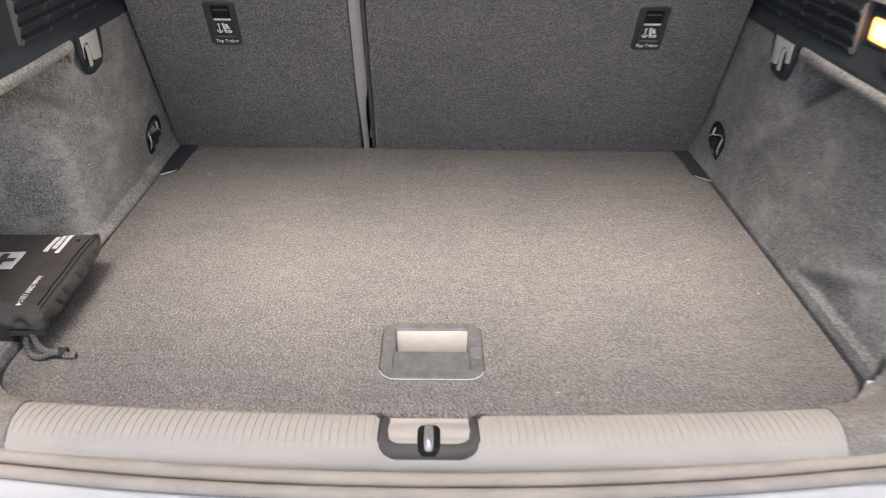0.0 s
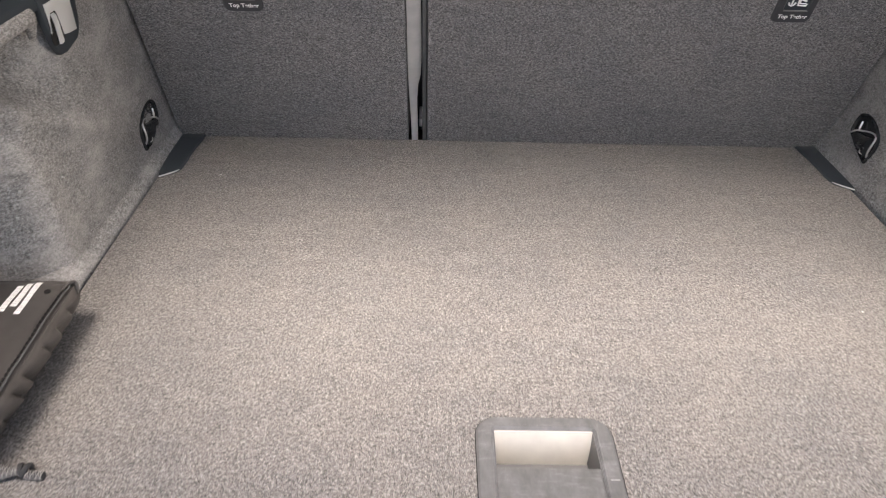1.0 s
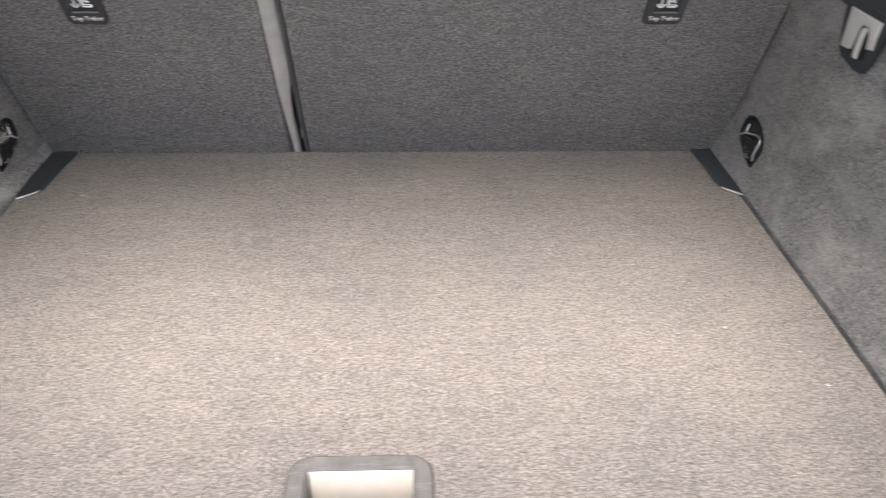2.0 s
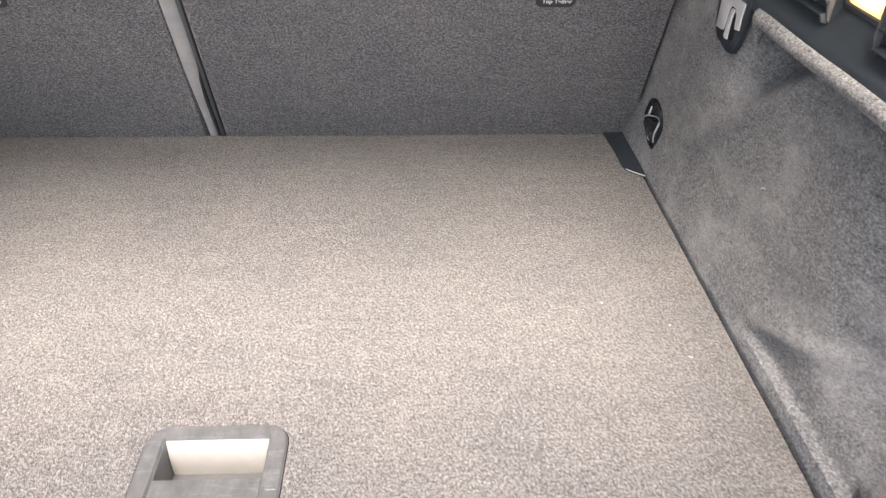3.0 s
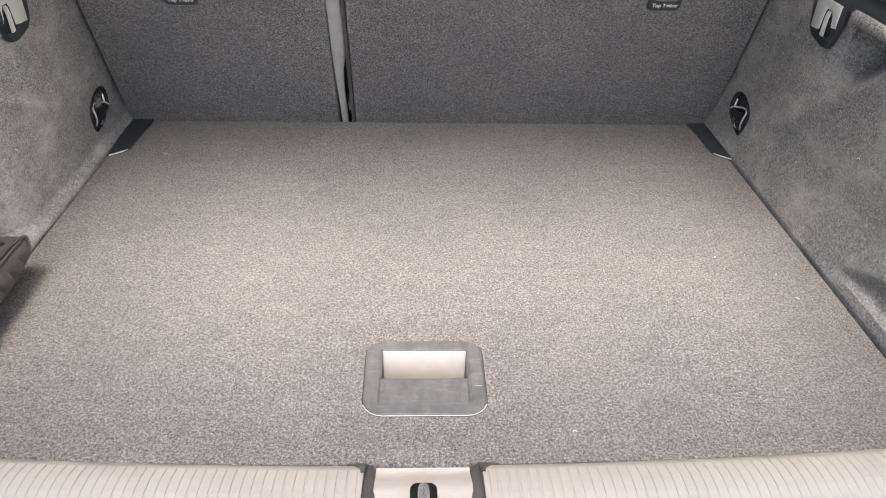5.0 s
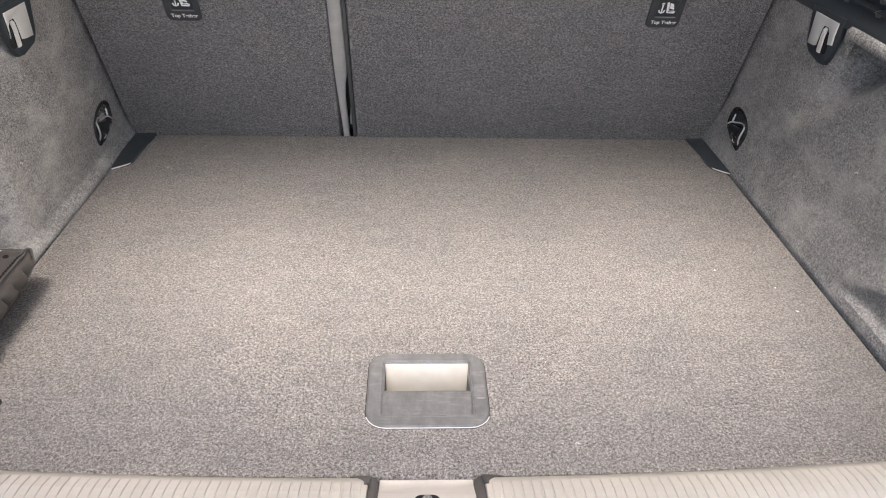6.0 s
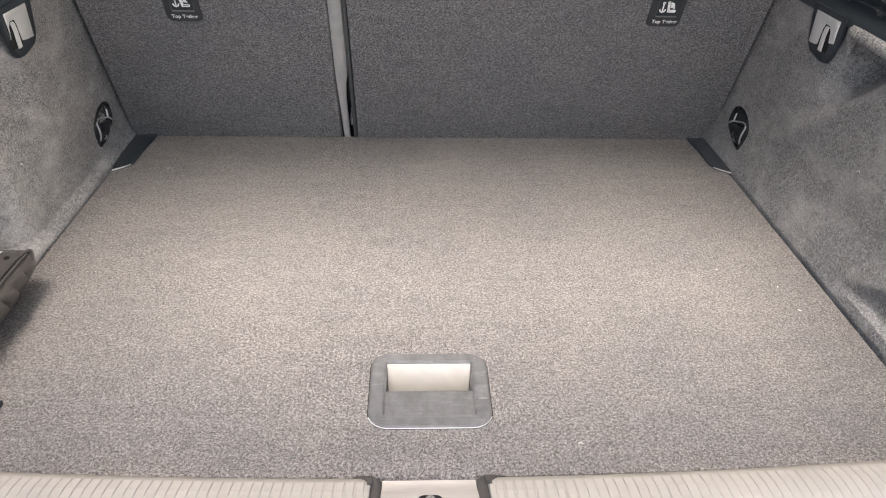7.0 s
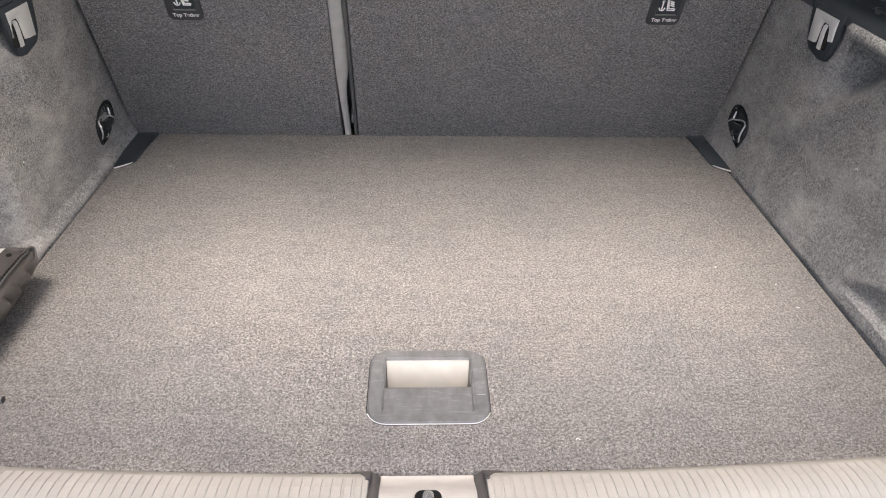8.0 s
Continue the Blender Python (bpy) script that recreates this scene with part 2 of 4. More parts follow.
def curve_at(pts, q):
    """The smooth curve through the points, at q counted in points."""
    k = max(0, min(int(q), len(pts) - 2))
    f = q - k
    p0, p1, p2, p3 = (pts[max(0, min(len(pts) - 1, k + j))] for j in (-1, 0, 1, 2))
    return tuple(0.5 * (2 * b + (c - a) * f + (2 * a - 5 * b + 4 * c - d) * f * f + (3 * b - a - 3 * c + d) * f ** 3) for a, b, c, d in zip(p0, p1, p2, p3))


def curved(pts, n):
    return [curve_at(pts, (len(pts) - 1) * k / n) for k in range(n + 1)]


def lettering(name, body, size, mat, parent, at, label=""):
    cu = bpy.data.curves.new(name, "FONT")
    cu.body, cu.size, cu.align_x, cu.align_y, cu.extrude, cu.offset = body, size, "CENTER", "CENTER", 0.0001, 0.028 * size
    tmp = bpy.data.objects.new(name, cu)
    scene.collection.objects.link(tmp)
    bpy.context.view_layer.update()
    me = bpy.data.meshes.new_from_object(tmp.evaluated_get(bpy.context.evaluated_depsgraph_get()))
    bpy.data.objects.remove(tmp)
    me.materials.clear()
    me.materials.append(mat)
    return part(name, me, mat, parent, label, at)


def smooth01(a, b, x):
    t = min(1.0, max(0.0, (x - a) / (b - a)))
    return t * t * (3 - 2 * t)


# ---- closing shell: ground, body sides, roof, raised tailgate ----
bm = bmesh.new()
box(bm, -400, 400, -400, 400, -0.70, -0.66)
tagged(part("ground", bm, ASPHALT, None), "grey asphalt of the car park under the car", "ground", kind="structure")
for s, nm in ((-1, "wall_left"), (1, "wall_right")):
    bm = bmesh.new()
    xs = sorted((s * 0.86, s * 0.90))
    box(bm, xs[0], xs[1], 0.02, 2.5, -0.3, 1.0)
    tagged(part(nm, bm, LINER, None), "dark lining of the car body side", "wall", kind="structure")
bm = bmesh.new()
box(bm, -0.86, 0.86, 2.46, 2.5, -0.3, 1.0)
tagged(part("wall_front", bm, LINER, None), "dark lining closing the front of the cabin", "wall", kind="structure")
bm = bmesh.new()
box(bm, -0.86, 0.86, ROOF_Y, 2.5, 0.96, 1.0)
tagged(part("ceiling", bm, LINER, None), "dark cloth headliner under the car roof", "ceiling", kind="structure")
bm = bmesh.new()
box(bm, -0.86, 0.86, 0.02, 2.46, -0.16, -0.12)
tagged(part("floor_pan", bm, LINER, None), "dark metal floor pan under the boot floor", "floor", kind="structure")
# Unseen; roof edge, panel and window are sized to shape the floor's light.
GATE = pose(0, ROOF_Y, 1.02, -14)
tailgate = tagged(empty("tailgate", (0, ROOF_Y, 1.02)), "raised tailgate with dark lining and rear window", "tailgate")
bm = bmesh.new()
box(bm, -0.66, 0.66, -1.13, -0.55, -0.03, 0.03, 0.015)
part("lower_panel", bm, LINER, tailgate, "", GATE)
for x0, x1 in ((-0.66, -0.53), (0.53, 0.66)):
    bm = bmesh.new()
    box(bm, x0, x1, -0.547, -0.063, -0.02, 0.02, 0.008)
    part("window_frame", bm, LINER, tailgate, "", GATE)
bm = bmesh.new()
box(bm, -0.66, 0.66, -0.06, 0.0, -0.02, 0.02, 0.008)
part("hinge_rail", bm, LINER, tailgate, "", GATE)
bm = bmesh.new()
box(bm, -0.528, 0.528, -0.548, -0.062, -0.002, 0.002)
pane = part("window_pane", bm, GLASS, tailgate, "clear rear window glass", GATE)
pane.visible_shadow = False

# ---- boot floor with its lifting handle ----
HX, HY = -0.005, 0.3265
boot_floor = tagged(empty("boot_floor", (0, 0.6, 0)), "removable boot floor board covered in grey felt carpet", "floor board")


def floor_front(x):
    return 0.206 + 0.07 * x * x


def floor_outline():
    out = [(0.5278, 1.004), (-0.5330, 1.004)]
    out += [(-0.5330, y) for y in (0.86, 0.7, 0.5, 0.36)]
    r = 0.075
    c = (-0.533 + r, floor_front(0.46) + r)
    out += [(c[0] + r * math.cos(radians(a)), c[1] + r * math.sin(radians(a))) for a in range(180, 262, 10)]
    out += [(x, floor_front(x)) for x in steps(-0.44, 0.44, 30)]
    c = (0.5273 - r, c[1])
    out += [(c[0] + r * math.cos(radians(a)), c[1] + r * math.sin(radians(a))) for a in range(280, 362, 10)]
    out += [(0.5278, y) for y in (0.36, 0.5, 0.7, 0.86)]
    return out


bm = bmesh.new()
ol = floor_outline()
hole = rrect(0.118, 0.104, 0.012, 5, HX, HY)
a0, a1, a2, a3 = loop(bm, shrunk(ol, 0.0032), 0.0), loop(bm, shrunk(ol, 0.0009), -0.0012), loop(bm, ol, -0.0040), loop(bm, ol, -0.03)
h0, h1 = loop(bm, hole, 0.0), loop(bm, hole, -0.03)
edges = []
for q in (a0, h0):
    edges += [bm.edges.new((q[k], q[(k + 1) % len(q)])) for k in range(len(q))]
bmesh.ops.triangle_fill(bm, use_beauty=True, use_dissolve=False, edges=edges)
band(bm, a1, a0), band(bm, a2, a1), band(bm, a3, a2), band(bm, h0, h1)
part("carpet_panel", bm, FLOOR_FELT, boot_floor)

handle = part("handle", ring(rrect(0.1315, 0.1155, 0.022, 5, 0, -0.0015), rrect(0.0965, 0.082, 0.003, 5, 0, -0.0005), -0.004, 0.0032, 0.0022), SCUFFED, boot_floor, "grey plastic lifting handle frame", pose(HX, HY, 0))
# Black ring paints the shade in the gap between frame and carpet.
part("gap_shade", ring(rrect(0.1326, 0.1166, 0.0225, 5, 0, -0.0015), rrect(0.120, 0.104, 0.016, 5, 0, -0.0015), -0.002, 0.0012, 0.0006), VOID, handle, "black ring for the shaded gap round the frame", pose(HX, HY, 0))
part("inner_lip", ring(rrect(0.1035, 0.0905, 0.005, 5, 0, -0.0005), rrect(0.0985, 0.0845, 0.0035, 5, 0, -0.0005), 0.002, 0.0036, 0.0007), SCUFFED, handle, "raised inner lip of the frame", pose(HX, HY, 0))
bm = bmesh.new()
# cup behind the grip: floor, back, two cheeks
box(bm, -0.0485, 0.0485, -0.043, 0.042, -0.046, -0.042)
box(bm, -0.0505, -0.0475, -0.043, 0.042, -0.042, 0.0005)
box(bm, 0.0475, 0.0505, -0.043, 0.042, -0.042, 0.0005)
part("cup", bm, GREY, handle, "grey recess under the grip", pose(HX, HY, 0))
bm = sheet(lambda x, q: (x * (1 - 0.02 * q), 0.0385 - 0.004 * q - 0.002 * math.sin(q * math.pi), -0.0415 * q - 0.0003), steps(-0.0474, 0.0474, 6), steps(0, 1, 8), (0, 0.002, 0))
part("back_wall", bm, CREAM, handle, "pale inner wall of the grip recess", pose(HX, HY, 0))
part("rim", slab(rrect(0.0945, 0.0016, 0.0007, 3, 0, 0.0392), -0.002, 0.0006, 0.0005), PALE, handle, "bright upper rim of the recess", pose(HX, HY, 0))
bm = slab(rrect(0.0958, 0.0372, 0.002, 3, -0.0005, -0.0225), -0.006, 0.0008, 0.0012)
part("grip", bm, SCUFFED, handle, "smooth grey grip plate with scuffs", pose(HX, HY, 0))
part("latch_mark", slab(rrect(0.0085, 0.0008, 0.0003, 2, 0.0575, -0.0185), 0.002, 0.0036, 0.0003), STRIP, handle, "short pale mark on the frame", pose(HX, HY, 0))

# Pale tube paints the sky's highlight on the frame's front bevel.
lightened = [(x, y - 0.0015, 0.0014) for x, y in rrect(0.1318, 0.1158, 0.022, 5)[13:23]]
part("rim_highlight", tube(lightened, 0.0005, 6), SATIN, handle, "pale tube for the highlight along the frame front", pose(HX, HY, 0))

for s in (-1, 1):
    o = [(0.4975, 1.002), (0.4990, 0.975), (0.5015, 0.950), (0.5020, 0.920), (0.5018, 0.898), (0.5030, 0.882), (0.5075, 0.8715), (0.516, 0.8635), (0.5295, 0.8525), (0.5325, 0.865), (0.5415, 0.990), (0.5425, 1.002)]
    o = [(s * x, y) for x, y in o]
    if s < 0:
        o.reverse()
    thing = tagged(empty("corner_tab", (s * 0.53, 0.93, 0)), "black plastic corner flap between floor carpet and seat", "trim flap", "corner flaps")
    part("flap", slab(o, -0.004, 0.004, 0.0015), BLACK, thing)
    part("lip", tube([(s * 0.5050, 0.8758, 0.0026), (s * 0.5078, 0.8705, 0.0027), (s * 0.516, 0.8625, 0.0027), (s * 0.5288, 0.8520, 0.0027)], [0.0005, 0.0011, 0.0013, 0.0013], 6), SATIN, thing, "bright narrow edge of the flap")

# ---- loading sill, latch, seals, bumper ----
sill = tagged(empty("loading_sill", (0, 0.16, 0)), "pale ribbed plastic loading sill along the boot opening", "sill")
PROFILE = [(0.012, -0.03), (0.006, -0.004), (0.0, 0.009), (-0.012, 0.0175), (-0.026, 0.0215), (-0.042, 0.0225), (-0.056, 0.020), (-0.068, 0.0135), (-0.0748, 0.004), (-0.0755, -0.012), (-0.0755, -0.03)]


def sill_y(x):
    return 0.197 + 0.08 * x * x


def sill_run(x0, x1, n):
    return [(x, sill_y(x), 0.0, math.degrees(math.atan(0.16 * x))) for x in steps(x0, x1, n)]


part("cover", sweep(PROFILE, sill_run(-0.478, -0.0622, 20)), SILL, sill)
part("cover", sweep(PROFILE, sill_run(0.0472, 0.464, 20)), SILL, sill)
part("cover_edge", sweep([(-0.046, -0.02), (-0.046, 0.0200), (-0.056, 0.0200), (-0.068, 0.0135), (-0.0748, 0.004), (-0.0755, -0.012), (-0.0755, -0.02)], sill_run(-0.0621, 0.0471, 12)), SILL, sill)

latch = tagged(empty("boot_latch", (HX, 0.15, 0)), "grey tailgate latch housing with a chrome striker loop", "latch")
LX = -0.0075


def sill_height(p):
    """Height of the sill's cover at a distance p from its inner edge."""
    for (p0, z0), (p1, z1) in zip(PROFILE[1:-2], PROFILE[2:-1]):
        if p1 <= p <= p0:
            return z0 + (z1 - z0) * (p0 - p) / (p0 - p1)
    return 0.004 if p < 0 else 0.0


def latch_outline(w, y0, y1, r):
    out = [(w / 2, y1), (-w / 2, y1)]
    out += [(-w / 2 + r + r * math.cos(radians(a)), y0 + r + r * math.sin(radians(a))) for a in range(180, 271, 15)]
    out += [(w / 2 - r + r * math.cos(radians(a)), y0 + r + r * math.sin(radians(a))) for a in range(270, 361, 15)]
    return out


bm = bmesh.new()
rows = [loop(bm, latch_outline(0.1165 - 2 * d, 0.1275 + d * 1.2, 0.2095, 0.024 - 0.6 * d), z) for d, z in
        ((0, -0.01), (0, 0.0135), (0.0010, 0.0170), (0.003, 0.0195), (0.006, 0.0208), (0.009, 0.0208), (0.0115, 0.0195), (0.0135, 0.0172), (0.0150, 0.0145))]
for a, b in zip(rows, rows[1:]):
    band(bm, a, b)
for v in bm.verts:
    v.co.z -= 0.024 * smooth01(0.162, 0.205, v.co.y)
    v.co.x *= 1 + 0.07 * smooth01(0.165, 0.205, v.co.y)
part("housing", bm, HOUSING, latch, "dark grey rounded surround", pose(LX, 0, 0.0015))
for side in (-1, 1):
    def wing_point(u, v, side=side):
        """The arm's flare, lying over the sill towards the floor board."""
        d = -0.015 + 0.021 * v
        z = sill_height(d) if d < 0 else 0.009 - 0.9 * d
        return (LX + side * (0.0530 + (0.0045 + 0.015 * v ** 2.2) * u), sill_y(0.06) + d, z + 0.0024 - 0.002 * u ** 3)

    part("wing", sheet(wing_point, steps(0, 1, 10), steps(0, 1, 14), (0, 0, -0.003)), HOUSING, latch, "grey flared arm of the surround")


def plate_point(u, v):
    """The plate's face: rounded lower corners, falling towards the floor board."""
    y = 0.145 + 0.0665 * v
    half = 0.04475 - 0.015 + math.sqrt(max(0.0, 0.015 ** 2 - max(0.0, 0.160 - y) ** 2))
    return (half * u, y, 0.0155 - 0.022 * smooth01(0.162, 0.207, y))


part("plate", sheet(plate_point, steps(-1, 1, 16), [(k / 24) ** 1.5 for k in range(25)], (0, 0, -0.002)), PALE, latch, "pale plate behind the striker", pose(LX, 0, 0.0015))
# Solid black plate paints the dark hole that the striker stands in.
bm = slab(rrect(0.0245, 0.0400, 0.007, 5, 0.0, 0.1478), -0.012, 0.0212, 0.0015)
part("slot_shade", bm, VOID, latch, "black plate for the shaded opening round the striker", pose(LX, 0, 0.0015))
bm = tube(curved([(0, 0.1615, -0.010), (0, 0.1615, 0.012), (0, 0.1605, 0.0205), (0, 0.1555, 0.0250), (0, 0.145, 0.0254), (0, 0.1385, 0.0248), (0, 0.1340, 0.0212), (0, 0.1332, 0.010), (0, 0.1332, -0.010)], 40), 0.0054, 16)
part("striker", bm, STEEL, latch, "chrome striker loop", pose(LX, 0, 0.0015))


def seal_path(off, drop):
    out = []
    for x in steps(-0.44, 0.44, 32):
        out.append((x, 0.197 + 0.14 * x * x - off, drop))
    wing = [(0.485, 0.226 - off, 0.003), (0.525, 0.2265 - off, 0.018), (0.56, 0.22 - off, 0.05), (0.585, 0.205 - off, 0.11), (0.61, 0.18 - off, 0.24), (0.63, 0.15 - off, 0.42)]
    wing = [(x, y, z + drop) for x, y, z in wing]
    return [(-x, y, z) for x, y, z in reversed(wing)] + out + wing


seal = tagged(empty("weather_seal", (0, 0.1, 0)), "grey rubber weather seal round the boot opening", "seal")
part("bulb", tube(seal_path(0.0870, 0.001), 0.0075, 12), RUBBER, seal)
part("lip", tube(seal_path(0.1017, -0.005), 0.0071, 12), RUBBER, seal, "outer lip of the seal")
part("channel", tube(seal_path(0.0935, -0.017), 0.010, 8), BLACK, seal, "dark channel between the seal lips")

bm = sheet(lambda x, q: (x, 0.0945 + 0.14 * x * x - q[0], q[1]), steps(-0.78, 0.78, 40),
          [(0.0, -0.028), (0.003, -0.0125), (0.02, -0.014), (0.06, -0.023), (0.10, -0.033), (0.13, -0.05), (0.145, -0.08), (0.15, -0.2), (0.145, -0.35), (0.11, -0.45)], (0, 0.003, -0.004))
bumper = tagged(empty("rear_bumper", (0, 0, -0.2)), "white painted rear bumper below the boot opening", "bumper")
part("skin", bm, PAINT, bumper)

# ---- side trims ----
WX = 0.5462
DROP = {-1: -0.0045, 1: 0.0}


def niche(s, y, z):
    """How far the carpeted side steps outwards at y, z."""
    t, deep = smooth01(0.77, 0.55, y), smooth01(0.715, 0.60, y)
    line = 0.178 + (0.677 - y) * 0.80 if s > 0 else 0.148 + (0.725 - y) * 0.55
    top = min(0.29, line + 0.03)
    rise = min(1.0, max(0.0, z - 0.012) / (top - 0.012)) if s > 0 else smooth01(0.03, top, z)
    rise = 0.5 * rise + 0.5 * smooth01(0.03, top, z)
    d = t * (0.012 if s > 0 else 0.022) * rise + 0.070 * deep * smooth01(line - 0.012, line + 0.075, z)
    d -= (0.008 if s > 0 else 0.013) * smooth01(0.84, 0.66, y) * math.exp(-((z - line + 0.004) / 0.020) ** 2)
    if s > 0:
        d += 0.05 * smooth01(0.42, 0.28, y) * smooth01(0.03, 0.12, z)
        crease = 0.022 + (0.497 - y) * 0.42
        d -= 0.005 * smooth01(0.50, 0.40, y) * math.exp(-((z - crease - 0.011) / 0.012) ** 2)
        under = min(1.0, max(0.0, (crease + 0.008 - z) / max(0.02, crease - 0.030)))
        d += 0.009 * smooth01(0.52, 0.42, y) * under * smooth01(0.0185, 0.026, z)
    else:
        d += 0.17 * smooth01(0.61, 0.49, y) * smooth01(0.012, 0.024, z)
    return d


FOOT_RIGHT = ((0.5314, -0.025), (0.5311, -0.002), (0.5300, 0.0018), (0.5296, 0.0065), (0.5306, 0.0130))
FOOT = ((0.5356, -0.025), (0.5354, -0.002), (0.5349, 0.0015), (0.5355, 0.0060), (0.5383, 0.0115))


def wall_point(s, y, q):
    """Rows -5 to -1 are the rounded foot beside the floor board; 0 to 1 the wall above it."""
    hollow = smooth01(0.505, 0.455, y) if s > 0 else smooth01(0.61, 0.51, y)
    if q < 0:
        x, z = (FOOT_RIGHT if s > 0 else FOOT)[int(q) + 5]
    else:
        z = 0.0195 + 0.2865 * q
        x = WX - (0.0150 * (1 - smooth01(0.006, 0.100, z)) if s > 0 else 0.0026 * (1 - smooth01(0.01, 0.05, z))) + niche(s, y, z)
        x -= 0.0015 * hollow * smooth01(0.01, 0.0, q)
        if s < 0:
            z -= 0.04 * hollow * smooth01(0.0, 0.02, q) * smooth01(0.24, 0.05, q)
    return (s * (x + 0.0008 * noise.noise((y * 14, z * 14, s * 3))), y, z)


ys = steps(0.252, 1.06, 140)
qs = [-5, -4, -3, -2, -1] + steps(0.0, 1.0, 72)
mouldings, trims = {}, {}
for s, nm in ((-1, "left"), (1, "right")):
    trim = tagged(empty("side_trim", (s * WX, 0.65, 0)), "grey felt side lining with a moulded recess under black plastic" if s > 0 else "grey felt side lining with a deep lit storage recess", "side lining", "boot side linings")
    trims[s] = trim

    part("carpet_panel", sheet(lambda y, q, s=s: wall_point(s, y, q), ys, qs, (0.004 * s, 0, 0)), SIDE_FELT, trim)
    roll = [(s * (0.5485 + 0.0004 * math.sin(y * 40)), y, 0.3015 + DROP[s] + 0.0005 * math.sin(y * 31)) for y in steps(0.26, 0.66, 30)]
    roll += [(s * 0.553, 0.668, 0.300 + DROP[s]), (s * 0.553, 0.671, 0.292 + DROP[s]), (s * 0.555, 0.672, 0.27)]
    part("carpet_roll", tube(roll, [0.0102] * 31 + [0.0095, 0.0078, 0.004], 10), ROLL_FELT, trim, "rolled felt edge along the top")

    # rear corner lining that rises from the end of the sill
    inner, slant = (0.4495, 0.006) if s > 0 else (0.466, 0.010)
    corner = [(0.0, -0.008), (0.0008, 0.0016), (0.012, 0.0022), (0.030, 0.003), (0.046, 0.006), (0.060, 0.014), (0.069, 0.028), (0.073, 0.050), (0.075, 0.09), (0.079, 0.13), (0.089, 0.21), (0.102, 0.30), (0.124, 0.44), (0.154, 0.61)]
    if s > 0:
        corner = [(x + 0.009 * smooth01(0.03, 0.06, x), z) for x, z in corner]
    else:
        corner = [(x - 0.0165 * smooth01(0.02, 0.06, x), z) for x, z in corner]

    def corner_point(q, v, s=s, inner=inner, slant=slant, corner=corner):
        (dx, rise), far = curve_at(corner, q), smooth01(6, 13, q)
        x = inner + dx
        reach = min(0.066, max(0.0, x - (0.455 if s > 0 else 0.461)))
        y0 = min(0.2465, floor_front(0.46) + 0.075 - math.sqrt(0.075 ** 2 - reach ** 2) - 0.0025)
        y = y0 + (sill_y(min(x, 0.53)) - 0.0772 - 0.05 * far - y0) * v
        d = y - sill_y(x)
        bed = sill_height(d) if d < -0.012 else max(0.004, 0.0175 - 0.62 * (d + 0.012))
        x += -slant * v * (1 - smooth01(1, 6, q)) + 0.03 * smooth01(0.8, 1.0, v) * smooth01(3, 7, q)
        return (s * x, y, bed * (1 - smooth01(5.0, 8.0, q)) + rise - 0.02 * smooth01(0.82, 1.0, v) * smooth01(3, 6, q))

    part("corner_lining", sheet(corner_point, steps(0, len(corner) - 1.001, 104), steps(0, 1, 40), (0.003 * s, 0, -0.002)), CORNER_FELT_LIT, trim, "felt lining of the rear corner")

    # black upper moulding
    bm = bmesh.new()
    rows = []
    for y, cut in ((0.22, 0), (0.467, 0), (0.4685, 1), (0.5485, 1), (0.55, 0), (0.70, 0), (0.85, 0), (1.08, 0)):
        cut = cut * 0.012 * (s > 0)
        prof = [(0.80, 0.3005), (0.556, 0.3005), (0.5445, 0.3035), (0.5440, 0.312), (0.5465, 0.318), (0.5525, 0.324), (0.556, 0.330), (0.556 + cut * 0.2, 0.334), (0.556 + cut, 0.350), (0.556 + cut, 0.396), (0.558 + cut, 0.399), (0.80, 0.399)]
        rows.append([bm.verts.new((s * x, y, z + DROP[s])) for x, z in prof])
    for a, b in zip(rows, rows[1:]):
        band(bm, a, b)
    bm.faces.new(rows[0]), bm.faces.new(list(reversed(rows[-1])))
    upper = tagged(empty("upper_moulding", (s * 0.56, 0.65, 0.32)), "black plastic upper side moulding with louvred grille", "moulding", "upper mouldings")
    part("body", bm, BLACK, upper)
    mouldings[s] = upper
    bm = sheet(lambda y, q: (s * (0.561 + 0.06 * q + 0.05 * q * q), y, 0.400 + DROP[s] + 0.25 * q), steps(0.22, 1.08, 6), steps(0, 1, 8), (0.004 * s, 0, 0))
    part("pillar_panel", bm, STRIP, upper, "light grey pillar panel above the moulding")
    # louvres
    cells = [(0.5535, 0.6285), (0.6325, 0.7065), (0.7105, 0.7815), (0.7855, 0.855), (0.31, 0.386), (0.390, 0.464)]
    for y0, y1 in cells:
        for k in range(4):
            z = 0.3365 + 0.0163 * k + DROP[s]
            bm = bmesh.new()
            o = [(0.003, -0.0060), (-0.0080, -0.0005), (-0.0085, 0.0010), (0.003, 0.0050)]
            va = [bm.verts.new((s * (0.556 + q), y0 + 0.0008, z + w)) for q, w in o]
            vb = [bm.verts.new((s * (0.556 + q), y1 - 0.0008, z + w)) for q, w in o]
            band(bm, va, vb)
            bm.faces.new(va), bm.faces.new(list(reversed(vb)))
            part("slat", bm, BLACK, upper, smooth=False)
            # Grey ends on black slats: light on the end faces put into colour.
            bm = bmesh.new()
            o = [(0.001, -0.0075), (-0.0050, -0.0062), (-0.0078, 0.0010), (0.001, 0.0022)]
            va = [bm.verts.new((s * (0.556 + q), y0 - 0.0028, z + w)) for q, w in o]
            vb = [bm.verts.new((s * (0.556 + q), y0 + 0.0004, z + w)) for q, w in o]
            band(bm, va, vb)
            bm.faces.new(va), bm.faces.new(list(reversed(vb)))
            part("slat_end", bm, GREY, upper, "grey louvre end, lighter for the light on it", smooth=False)

